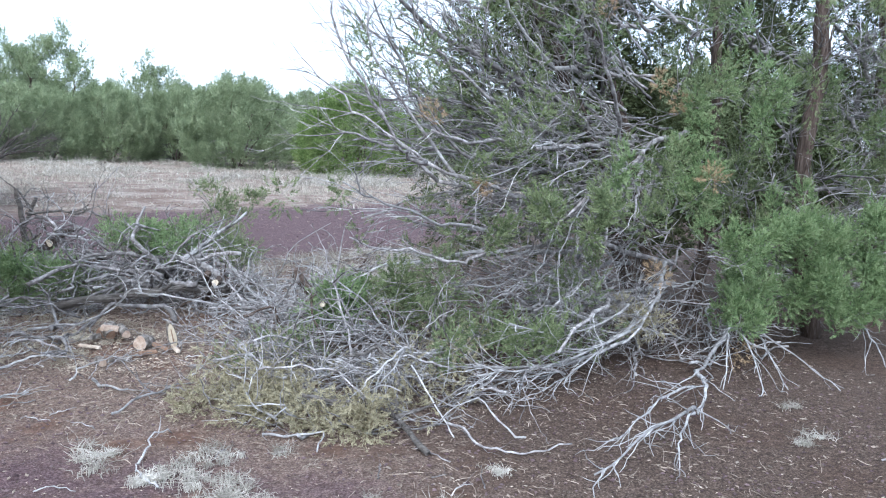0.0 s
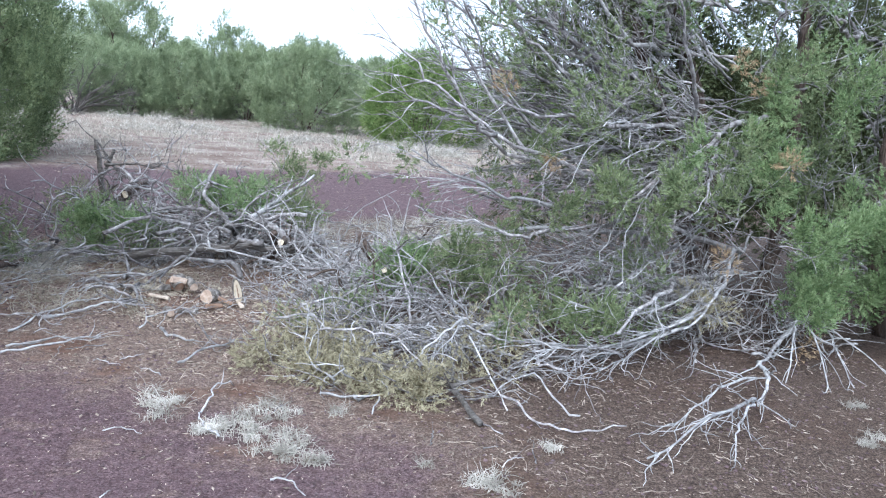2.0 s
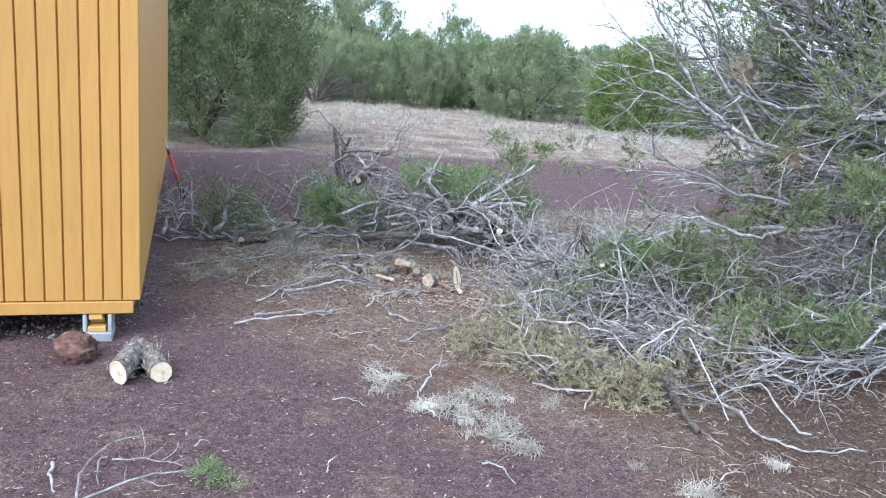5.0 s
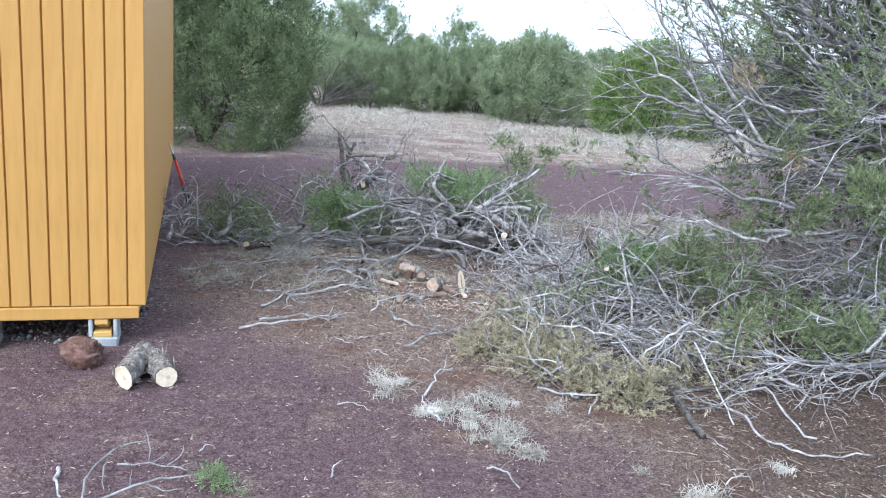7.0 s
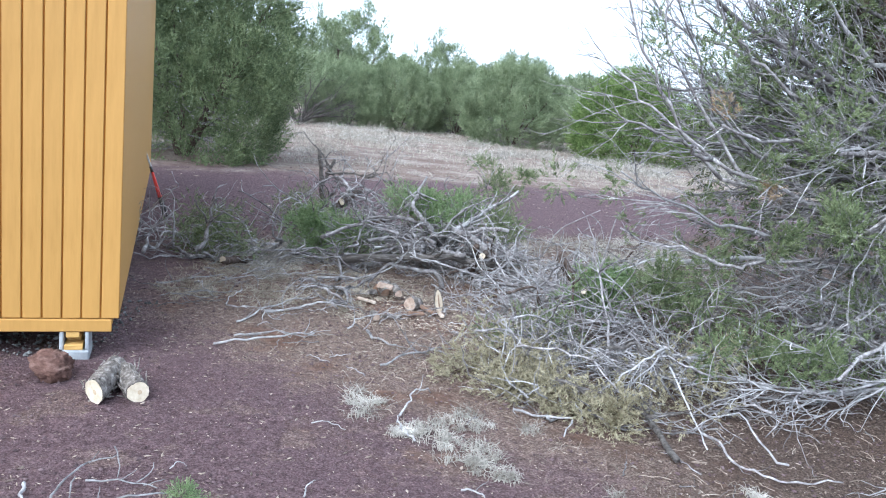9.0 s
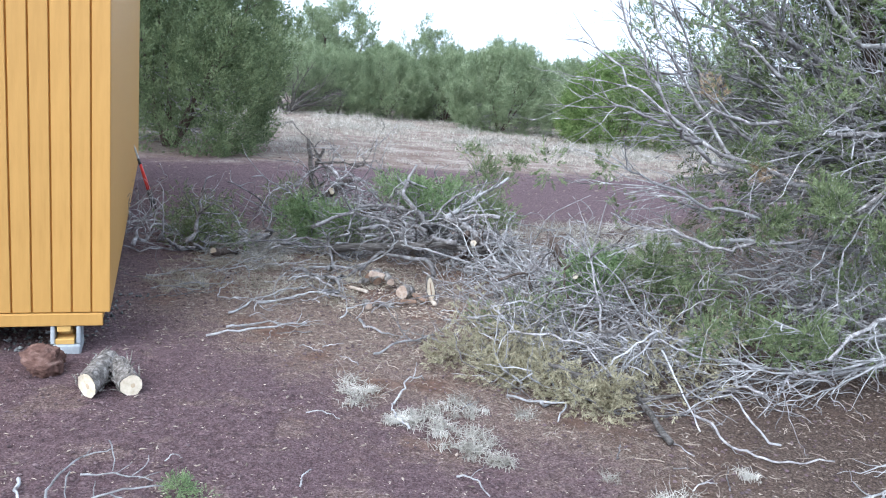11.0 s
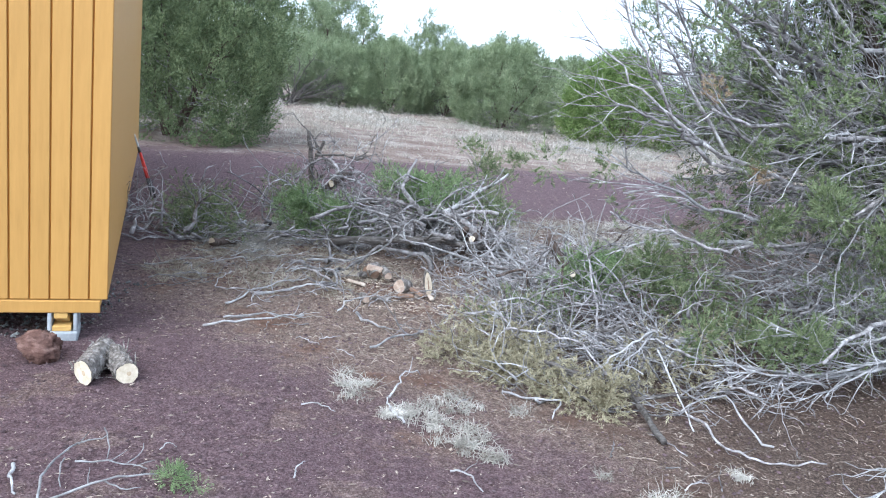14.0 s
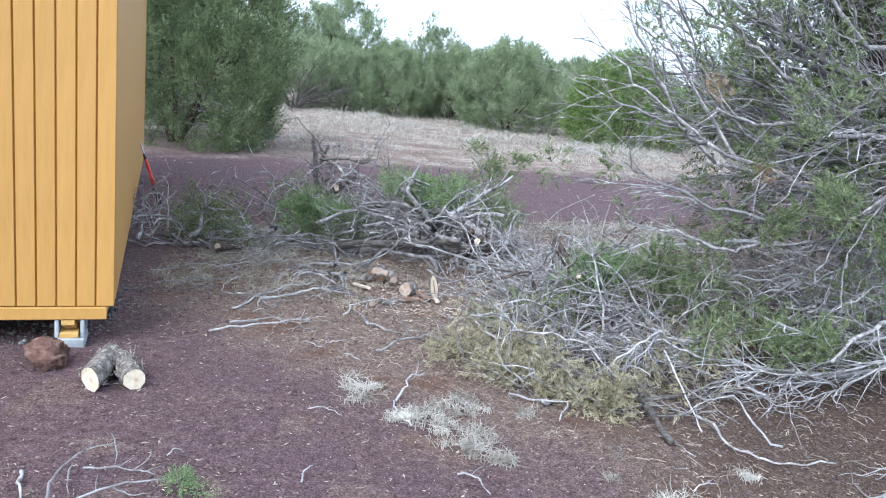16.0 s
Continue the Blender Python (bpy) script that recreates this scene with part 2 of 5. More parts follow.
M_FARLIT = leaf_material("juniper_far_bright", [(0.07, 0.11, 0.034), (0.15, 0.22, 0.07), (0.24, 0.32, 0.115), (0.33, 0.4, 0.17)], 0.3, 2.4)
# older brownish inner leaves; their darkness puts crown shade into the colour
M_INNER_SHADE = leaf_material("juniper_inner_shade", [(0.028, 0.034, 0.016), (0.06, 0.073, 0.032), (0.1, 0.12, 0.052), (0.15, 0.165, 0.082)], 0.25, 4.0)
M_DRY = leaf_material("juniper_dried", [(0.165, 0.145, 0.092), (0.29, 0.258, 0.17), (0.41, 0.375, 0.255), (0.52, 0.48, 0.345)])
# grey-green leaf for far trees, paled by haze put into the colour
M_FARHAZE = leaf_material("juniper_far_haze", [(0.115, 0.15, 0.085), (0.23, 0.285, 0.162), (0.34, 0.395, 0.24), (0.45, 0.49, 0.33)], 0.3, 1.8)
M_TAN = leaf_material("juniper_dead", [(0.22, 0.145, 0.085), (0.36, 0.26, 0.155), (0.5, 0.39, 0.26)])


# ---- builders ----
def gh(x, y):
    """Height of the ground: nearly level, with low swells."""
    near = min(1.0, max(0.0, (y - 6) / 10))
    return (1 - near) * (0.018 * noise.noise((x * 0.9, y * 0.9, 0.3)) + 0.01 * noise.noise((x * 3.1, y * 3.1, 1.7))) + near * 0.05 * noise.noise((x * 0.25, y * 0.25, 5.1))


def link(name, verts, faces, mat, parent=None, label="", smooth=False):
    me = bpy.data.meshes.new(name)
    me.from_pydata(np.asarray(verts).tolist() if isinstance(verts, np.ndarray) else verts, [], faces.tolist() if isinstance(faces, np.ndarray) else faces)
    for q in mat if isinstance(mat, (list, tuple)) else (mat,):
        me.materials.append(q)
    if smooth:
        me.shade_smooth()
    ob = new(name, me)
    ob.parent = parent
    if label:
        tagged(ob, label)
    return ob


def part(name, bm, mat, parent, label="", smooth=False):
    me = bpy.data.meshes.new(name)
    bm.to_mesh(me)
    bm.free()
    for q in mat if isinstance(mat, (list, tuple)) else (mat,):
        me.materials.append(q)
    if smooth:
        me.shade_smooth()
    ob = new(name, me)
    ob.parent = parent
    if label:
        tagged(ob, label)
    return ob


def thing(name, label, category, at=(0, 0, 0), group="", kind=""):
    e = new(name)
    e.location = at
    e.empty_display_size = 0.1
    return tagged(e, label, category, group, kind)


def box_bm(sx, sy, sz, c=(0, 0, 0), bevel=0.004):
    bm = bmesh.new()
    bmesh.ops.create_cube(bm, size=1, matrix=Matrix.Translation(c) @ Matrix.Diagonal((sx, sy, sz, 1)))
    if bevel:
        bmesh.ops.bevel(bm, geom=bm.edges[:], offset=bevel, segments=1, affect="EDGES")
    return bm


def unit(v):
    return v / (np.linalg.norm(v) + 1e-9)


def grow(p, d, length, n, wig, bend=(0, 0, 0), ground=True):
    """A wandering polyline from p along d."""
    pts = [np.array(p, float)]
    d = unit(np.array(d, float))
    bend = np.array(bend, float)
    for _ in range(n):
        d = unit(d + rng.normal(0, wig, 3) + bend / n)
        q = pts[-1] + d * length / n
        if ground and q[2] < 0.012:
            q[2] = 0.012 + rng.random() * 0.01
            d[2] = abs(d[2]) * 0.3
        pts.append(q)
    return np.array(pts)


def span(p0, p1, bow, n, wig):
    """A crooked limb from p0 to p1, bowed by the vector bow."""
    t = np.linspace(0, 1, n + 1)[:, None]
    p0, p1, bow = np.array(p0, float), np.array(p1, float), np.array(bow, float)
    pts = p0 + (p1 - p0) * t + bow * 4 * t * (1 - t)
    off = np.cumsum(rng.normal(0, wig, (n + 1, 3)), axis=0)
    off -= off[0] + (off[-1] - off[0]) * t
    return pts + off


def tubes(lines, sides=5):
    """Verts and faces of tapered tubes. lines: (points, r0, r1)."""
    V, F, base = [], [], 0
    ang = np.linspace(0, 2 * np.pi, sides, endpoint=False)
    ca, sa = np.cos(ang), np.sin(ang)
    for pts, r0, r1 in lines:
        n = len(pts)
        tan = np.gradient(pts, axis=0)
        tan /= np.linalg.norm(tan, axis=1, keepdims=True) + 1e-9
        ref = np.array([0.31, 0.17, 0.93]) if abs(tan[0][2]) < 0.9 else np.array([0.9, 0.3, 0.1])
        u = np.cross(tan, ref)
        u /= np.linalg.norm(u, axis=1, keepdims=True) + 1e-9
        v = np.cross(tan, u)
        r = np.linspace(r0, r1, n) * (1 + 0.12 * np.sin(np.arange(n) * 2.3 + base))
        ring = pts[:, None] + r[:, None, None] * (u[:, None] * ca[None, :, None] + v[:, None] * sa[None, :, None])
        V.append(ring.reshape(-1, 3))
        i = np.arange(n - 1)[:, None] * sides + base
        j = np.arange(sides)[None]
        k = (j + 1) % sides
        F += np.stack([i + j, i + k, i + sides + k, i + sides + j], -1).reshape(-1, 4).tolist()
        F.append(list(range(base + sides - 1, base - 1, -1)))
        F.append(list(range(base + (n - 1) * sides, base + n * sides)))
        base += n * sides
    return np.concatenate(V), F


def side_shoots(poly, count, length, r, wig=0.16, spread=0.9, bias=(0, 0, 0), lo=0.15, n=6):
    """Shoots that leave a limb along its length."""
    out = []
    tan = np.gradient(poly, axis=0)
    for _ in range(count):
        t = lo + (1 - lo) * rng.random()
        i = min(int(t * (len(poly) - 1)), len(poly) - 2)
        f = t * (len(poly) - 1) - i
        p = poly[i] * (1 - f) + poly[i + 1] * f
        d = unit(tan[i]) + rng.normal(0, spread * 0.6, 3) + np.array(bias)
        L = length * (0.4 + 0.9 * rng.random()) * (1.15 - 0.5 * t)
        out.append((grow(p, d, L, n, wig), r * (0.6 + 0.5 * rng.random()), r * 0.25))
    return out


def sprays(centres, directions, axis=0.12, leaves=14, size=0.03, width=0.008, tri=False, spread=0.75):
    """Scaly juniper sprays: pointed leaflets set round short axes."""
    C, D = np.asarray(centres, float), np.asarray(directions, float)
    n = len(C)
    D = D / (np.linalg.norm(D, axis=1, keepdims=True) + 1e-9)
    t = np.tile(np.linspace(0.05, 1, leaves), (n, 1))
    L = axis * (0.6 + 0.8 * rng.random((n, 1)))
    base = C[:, None] + D[:, None] * (t * L)[..., None] + rng.normal(0, axis * 0.05, (n, leaves, 3))
    side = rng.normal(0, 1, (n, leaves, 3))
    side -= (side * D[:, None]).sum(-1, keepdims=True) * D[:, None]
    side /= np.linalg.norm(side, axis=-1, keepdims=True) + 1e-9
    d = D[:, None] * 0.85 + side * (spread * (1 - 0.6 * t))[..., None]
    d /= np.linalg.norm(d, axis=-1, keepdims=True)
    s = size * (0.6 + 0.8 * rng.random((n, leaves, 1)))
    w = np.cross(d, rng.normal(0, 1, (n, leaves, 3)))
    w /= np.linalg.norm(w, axis=-1, keepdims=True) + 1e-9
    w *= width * (0.7 + 0.6 * rng.random((n, leaves, 1)))
    a = base
    tip = base + d * s
    m = base + d * s * 0.5
    if tri:
        V = np.stack([a - w, tip, a + w], 2).reshape(-1, 3)
        return V, np.arange(len(V)).reshape(-1, 3)
    V = np.stack([a, m - w, tip, m + w], 2).reshape(-1, 3)
    F = np.arange(len(V)).reshape(-1, 4)
    return V, F


def clump(centre, radius, count, up=0.8, flat=1.0):
    """Centres and directions of sprays in an uneven plume that leans one way."""
    v = rng.normal(0, 1, (count, 3))
    v /= np.linalg.norm(v, axis=1, keepdims=True)
    r = radius * rng.random((count, 1)) ** 0.5
    lean = rng.normal(0, 0.3, 3)
    off = v * r * np.array([1, 1, flat])
    off += (lean * (off[:, 2:3] + radius * flat * 0.5)) * np.array([1, 1, 0])
    d = v * 1.1 + lean + np.array([0, 0, up * 0.45]) + rng.normal(0, 0.3, (count, 3))
    c = np.array(centre) + off
    c[:, 2] = np.maximum(c[:, 2], 0.02)
    return c, d


def merge(*sets):
    V, F, b = [], [], 0
    for v, f in sets:
        V.append(v)
        F += (np.asarray(f) + b).tolist() if isinstance(f, np.ndarray) else [[i + b for i in q] for q in f]
        b += len(v)
    return np.concatenate(V), F


# ---- ground ----
def build_ground():
    xs = np.concatenate([-np.geomspace(25, 900, 16)[::-1], np.linspace(-24.4, -8.9, 46), np.linspace(-8.6, 8.6, 120), np.linspace(8.9, 29.4, 60), np.geomspace(30, 900, 16)])
    ys = np.concatenate([-np.geomspace(1.2, 700, 22)[::-1], np.linspace(-1, 16, 120), np.linspace(16.3, 45, 90), np.geomspace(45.6, 1500, 26)])
    V = [(x, y, gh(x, y) if abs(x) < 60 and -20 < y < 80 else 0.0) for y in ys for x in xs]
    w = len(xs)
    F = [(j * w + i, j * w + i + 1, (j + 1) * w + i + 1, (j + 1) * w + i) for j in range(len(ys) - 1) for i in range(w - 1)]
    g = link("ground", V, F, M_GROUND, smooth=True)
    tagged(g, "reddish cinder gravel and brown soil with dry litter", "ground", kind="structure")


build_ground()


# ---- shed ----
def build_shed():
    ang = math.atan2(0.29, 0.79)
    s = thing("shed", "ochre yellow wooden shed with grooved siding on concrete blocks", "shed")
    s.matrix_basis = Matrix.Translation((-1.86, 4.38, 0)) @ Matrix.Rotation(ang, 4, "Z")
    width, depth, z0, z1 = 3.05, 7.6, 0.245, 2.75
    # local x runs along the front, the near corner at the origin; the body lies towards -x and +y
    part("front_backing", box_bm(width, 0.02, z1 - z0, (-width / 2, 0.022, (z0 + z1) / 2), 0), M_GROOVE, s)
    part("side_wall", box_bm(0.02, depth - 0.032, z1 - z0 + 0.002, (-0.0105, depth / 2 + 0.016, (z0 + z1) / 2), 0.002), M_PAINT, s, "ochre painted side wall with faint vertical grain")
    part("side_wall", box_bm(0.02, depth - 0.04, z1 - z0, (-width + 0.01, depth / 2 + 0.034, (z0 + z1) / 2), 0.002), M_PAINT, s)
    part("back_wall", box_bm(width - 0.05, 0.02, z1 - z0, (-width / 2, depth - 0.012, (z0 + z1) / 2), 0.002), M_PAINT, s)
    part("floor_frame", box_bm(width - 0.05, depth - 0.08, 0.05, (-width / 2 - 0.012, depth / 2 + 0.02, 0.218), 0.003), M_LUMBER, s)
    part("skirt_board", box_bm(width - 0.03, 0.028, 0.072, (-width / 2 - 0.022, 0.0, 0.204), 0.004), M_PAINT, s, "ochre painted bottom board")
    bm = box_bm(width + 0.3, depth + 0.3, 0.09, (-width / 2, depth / 2, z1 + 0.045), 0.01)
    part("roof", bm, M_GROOVE, s)
    pitch = 0.1016
    mesh = None
    for i in range(30):
        x = -0.047 - i * pitch
        if mesh is None:
            ob = part("siding_board", box_bm(pitch - 0.009, 0.014, z1 - z0, (0, 0, 0), 0.003), M_PAINT, s)
            mesh = ob.data
        else:
            ob = new("siding_board", mesh)
            ob.parent = s
        ob.location = (x, 0.006, (z0 + z1) / 2)
    # corner battens under the beams
    for k, (px, py) in enumerate(((-0.232, 0.085), (-0.87, 0.085), (-2.2, 0.085), (-0.22, 2.6), (-0.22, 5.0), (-0.22, 7.3))):
        part("beam_end", box_bm(0.072, 0.2, 0.036, (px - 0.01, py + 0.01, 0.149), 0.003), M_LUMBER, s, "pale yellow lumber block")
        part("wood_spacer", box_bm(0.078, 0.12, 0.041, (px - 0.008, py + 0.05, 0.1105), 0.003), M_LUMBER, s)
        part("wood_shim", box_bm(0.098, 0.2, 0.03, (px - 0.004, py + 0.0, 0.075), 0.003), M_LUMBER, s)
        part("pier_block", box_bm(0.146, 0.22, 0.08, (px + 0.007, py - 0.005, 0.019), 0.008), M_CONCRETE, s, "pale grey concrete pier block")
        part("pier_side", box_bm(0.022, 0.2, 0.106, (px + 0.066, py + 0.005, 0.112), 0.005), M_CONCRETE, s)
        part("pier_side", box_bm(0.022, 0.2, 0.106, (px - 0.068, py + 0.005, 0.112), 0.005), M_CONCRETE, s)


build_shed()


# ---- rock and logs ----
def build_rock(at, size, name="lava_rock", label="rough reddish lava rock on cinder gravel"):
    bm = bmesh.new()
    bmesh.ops.create_icosphere(bm, subdivisions=4, radius=1)
    for v in bm.verts:
        p = v.co.copy()
        k = 1 + 0.28 * noise.noise(p * 1.3) + 0.17 * noise.noise(p * 3.1) + 0.1 * noise.noise(p * 7.0) - 0.2 * abs(noise.noise(p * 4.3)) - 0.1 * abs(noise.noise(p * 9.0)) + 0.06 * noise.noise(p * 18)
        v.co = Vector((p.x * size[0], p.y * size[1], p.z * size[2])) * k
        v.co.z = max(v.co.z, -size[2] * 0.75)
    me = bpy.data.meshes.new(name)
    bm.to_mesh(me)
    bm.free()
    me.materials.append(M_ROCK)
    me.shade_smooth()
    ob = new(name, me)
    ob.location = (at[0], at[1], gh(*at) + size[2] * 0.68)
    tagged(ob, label, "rock")
    return ob


build_rock((-2.045, 3.99), (0.108, 0.105, 0.095))


def build_log(at, heading, length, radius, slant=0.0):
    """A short bucked log with shaggy bark; its pale cut end points along the heading."""
    t = thing("firewood_log", "short juniper log with grey bark and fresh pale cut end", "log", group="logs by the shed")
    rings, sides = 26, 30
    V, F = [], []
    for i in range(rings):
        s = i / (rings - 1)
        for j in range(sides):
            a = 2 * math.pi * j / sides
            r = radius * (1 + 0.1 * noise.noise((math.cos(a) * 1.5, math.sin(a) * 1.5, s * 2 + at[0])) + 0.13 * abs(noise.noise((math.cos(a) * 5, math.sin(a) * 5, s * 3))) + 0.07 * noise.noise((a * 6, s * 12, 0)))
            V.append((r * math.cos(a), s * length + slant * r * math.cos(a) * (1 - s), r * math.sin(a)))
    for i in range(rings - 1):
        for j in range(sides):
            k = (j + 1) % sides
            F.append((i * sides + j, i * sides + k, (i + 1) * sides + k, (i + 1) * sides + j))
    m = Matrix.Translation((at[0], at[1], gh(*at) + radius * 0.98)) @ Matrix.Rotation(heading, 4, "Z")
    t.matrix_basis = m
    link("bark", V, F, M_LOGBARK, t, smooth=True)
    for y, flip in ((-0.003, 1), (length + 0.003, -1)):
        ring = [(v[0] * 0.97, v[1] - 0.003 * flip, v[2] * 0.97) for v in (V[:sides] if flip == 1 else V[-sides:])]
        heart = [(v[0] * 0.2 + 0.006, y + slant * (v[0] * 0.2 + 0.006) * (flip == 1) - 0.004 * flip, v[2] * 0.2) for v in (V[:sides] if flip == 1 else V[-sides:])]
        cut = link("cut_end", ring + [(0, y, 0)], [(sides, (j + 1) % sides, j) for j in range(sides)], M_CUT, t, "pale cream freshly sawn end")
        link("heart_ring", heart + [(0.006, y + slant * 0.006 * (flip == 1) - 0.004 * flip, 0)], [(sides, (j + 1) % sides, j) for j in range(sides)], material("ring_wood", [(0.4, 0.29, 0.18), (0.52, 0.41, 0.29)], 40, 3, 0.8, 0.1, 100) if flip == 1 else M_HEART, cut)
    flakes = []
    for _ in range(46):
        a, s = rng.random() * 6.28, rng.random() * 0.9
        r = radius * 1.05
        p = (r * math.cos(a), s * length, r * math.sin(a))
        flakes.append((grow(p, (math.cos(a) * 0.15, 1, math.sin(a) * 0.15), 0.05 + 0.05 * rng.random(), 3, 0.2, ground=False), 0.005, 0.002))
    v, f = tubes(flakes, 4)
    tagged(link("loose_bark", v, f, M_LOGBARK, t), kind="stuff")


build_log((-1.69, 3.71), 0.12, 0.36, 0.06, -0.85)
build_log((-1.5, 3.79), 0.62, 0.3, 0.055, -0.1)


# ---- sticks, brush ----
def stick(name, label, p0, p1, r0, r1, bow=(0, 0, 0), mat=None, shoots=0, shoot_len=0.3, group="", category="stick", wig=0.012):
    poly = span(p0, p1, bow, 12, min(wig, 0.025 * math.dist(p0, p1)))
    poly[:, 2] = np.maximum(poly[:, 2], r0 + np.array([gh(x, y) for x, y, _ in poly]))
    v, f = tubes([(poly, r0, r1)] + side_shoots(poly, shoots, shoot_len, r0 * 0.5, 0.16, 0.8, (0, 0, 0.05), 0.1), 6)
    ob = link(name, v, f, mat or M_GREY, smooth=True)
    tagged(ob, label, category, group)
    return ob


def brush(label, centre, spread, height, count, heading, fan, length, radius, twigs, mats, greens=(), wig=0.19, steep=0.12, group="brush piles"):
    """A heap of cut limbs: each limb is a part, with its own side shoots."""
    t = thing("brush_pile", label, "brush pile", group=group)
    lines_fine = []
    for i in range(count):
        x = centre[0] + rng.normal(0, spread[0] * 0.5)
        y = centre[1] + rng.normal(0, spread[1] * 0.5)
        k = math.exp(-((x - centre[0]) / spread[0]) ** 2 - ((y - centre[1]) / spread[1]) ** 2)
        z = 0.03 + height * k * rng.random()
        a = heading + rng.normal(0, fan) + (math.pi if rng.random() < 0.35 else 0)
        L = length * (0.45 + 0.9 * rng.random())
        d = (math.cos(a), math.sin(a), 0.03 + steep * rng.normal())
        p = np.array((x, y, z)) - np.array((math.cos(a), math.sin(a), 0)) * L * 0.5
        p[2] = max(p[2], 0.03)
        poly = grow(p, d, L, 14, wig * 1.25, (0, 0, -0.35))
        r = radius * (0.4 + 0.85 * rng.random() ** 2)
        shoots = side_shoots(poly, twigs, length * 0.4, max(r * 0.5, 0.0045), 0.26, 0.85, (0, 0, -0.08), 0.15, 8)
        fine = [q for s in shoots for q in side_shoots(s[0], 1, length * 0.17, 0.0034, 0.28, 0.9, (0, 0, -0.1), 0.2, 5)]
        b = link("branch", *tubes([(poly, r, r * 0.3)], 6), mats[i % len(mats)], t, smooth=True)
        for sh in shoots:
            link("side_shoot", *tubes([sh], 5), mats[i % len(mats)], b, smooth=True)
        lines_fine += fine
    if lines_fine:
        v, f = tubes(lines_fine, 3)
        tagged(link("twig_tangle", v, f, mats[0], t), "tangle of thin grey twigs", kind="stuff")
    for c, r, n, m, up in greens:
        cc = [clump(np.array(c) + rng.normal(0, r * 0.45, 3) * (1, 1, 0.5), r * 0.4, max(8, n // 8), up, 0.9) for _ in range(14)]
        v, f = sprays(np.concatenate([q[0] for q in cc]), np.concatenate([q[1] for q in cc]), 0.06, 20, 0.022, 0.0026, False, 0.7)
        tagged(link("foliage", v, f, m, t, "dried ochre juniper foliage" if m is M_DRY else "green juniper foliage"), kind="stuff")
    return t


brush("grey heap of cut juniper limbs with green tips", (-0.25, 7.9), (1.3, 0.9), 0.5, 115, 0.1, 0.65, 1.3, 0.017, 5, (M_GREY, M_GREY, M_GREY, M_WHITE),
      [((-1.3, 7.75, 0.3), 0.34, 640, M_BRIGHT, 0.6), ((-1.1, 7.9, 0.2), 0.3, 300, M_BRIGHT, 0.6), ((-0.3, 8.1, 0.58), 0.38, 680, M_BRIGHT, 0.6), ((0.05, 8.3, 0.52), 0.34, 360, M_BRIGHT, 0.6), ((0.3, 8.5, 0.5), 0.35, 240, M_LEAF, 0.6), ((0.62, 8.1, 0.45), 0.3, 260, M_LEAF, 0.6), ((-1.95, 9.7, 0.2), 0.35, 220, M_LEAF, 0.5), ((0.56, 9.2, 0.72), 0.3, 210, M_LEAF, 0.8), ((0.28, 9.4, 0.98), 0.16, 70, M_LEAF, 0.8), ((0.85, 9.4, 0.9), 0.12, 50, M_LEAF, 0.8), ((-0.8, 7.7, 0.2), 0.3, 120, M_LEAF, 0.5)])
brush("dark tangle of sawn branch stubs heaped by a forked stump", (-1.12, 9.3), (0.5, 0.35), 0.75, 80, 1.0, 0.9, 0.85, 0.016, 4, (M_GREY, M_LIMB, M_GREY, M_WHITE), steep=0.45)
brush("grey cut branches with green sprigs beside the shed wall", (-2.45, 7.55), (0.75, 0.6), 0.28, 26, 0.7, 0.6, 1.0, 0.013, 4, (M_GREY, M_WHITE),
      [((-2.3, 7.5, 0.15), 0.4, 260, M_LEAF, 0.4), ((-2.0, 7.3, 0.12), 0.35, 200, M_LEAF, 0.4), ((-2.6, 8.1, 0.2), 0.35, 180, M_LEAF, 0.4)])
brush("silvery grey dead juniper branches with drying ochre foliage", (1.1, 4.85), (0.9, 0.6), 0.38, 105, 2.85, 0.7, 1.0, 0.0085, 5, (M_GREY, M_GREY, M_GREY, M_WHITE),
      [((0.45, 4.75, 0.08), 0.35, 200, M_DRY, 0.3), ((0.75, 4.25, 0.07), 0.28, 170, M_DRY, 0.3), ((0.55, 4.5, 0.08), 0.33, 190, M_DRY, 0.3), ((0.2, 4.75, 0.06), 0.26, 130, M_DRY, 0.3), ((0.95, 4.12, 0.1), 0.2, 170, M_DRY, 0.2), ((1.3, 4.5, 0.12), 0.35, 120, M_DRY, 0.3), ((1.15, 5.7, 0.36), 0.26, 420, M_BRIGHT, 0.7), ((1.2, 5.65, 0.5), 0.18, 200, M_BRIGHT, 0.8), ((0.7, 5.5, 0.14), 0.26, 220, M_LEAF, 0.5), ((1.6, 5.7, 0.46), 0.34, 320, M_LEAF, 0.6), ((0.35, 5.5, 0.06), 0.2, 70, M_LEAF, 0.4), ((1.9, 5.6, 0.3), 0.3, 150, M_LEAF, 0.6), ((1.45, 6.3, 0.35), 0.3, 150, M_LEAF, 0.6), ((2.2, 5.2, 0.3), 0.3, 150, M_LEAF, 0.6), ((1.75, 5.1, 0.15), 0.3, 110, M_DRY, 0.4), ((0.75, 4.9, 0.1), 0.3, 130, M_DRY, 0.4)])
brush("grey dead branches tangled under the juniper", (3.35, 5.4), (1.15, 0.6), 0.75, 66, 3.3, 0.5, 1.3, 0.011, 5, (M_GREY, M_WHITE, M_GREY), [((2.6, 5.0, 0.3), 0.3, 130, M_LEAF, 0.6), ((3.3, 5.0, 0.35), 0.25, 90, M_DRY, 0.5)])
brush("grey dead branches lying between the heaps", (0.75, 6.5), (0.75, 0.7), 0.34, 74, 2.4, 0.8, 0.9, 0.011, 5, (M_GREY, M_GREY, M_WHITE))

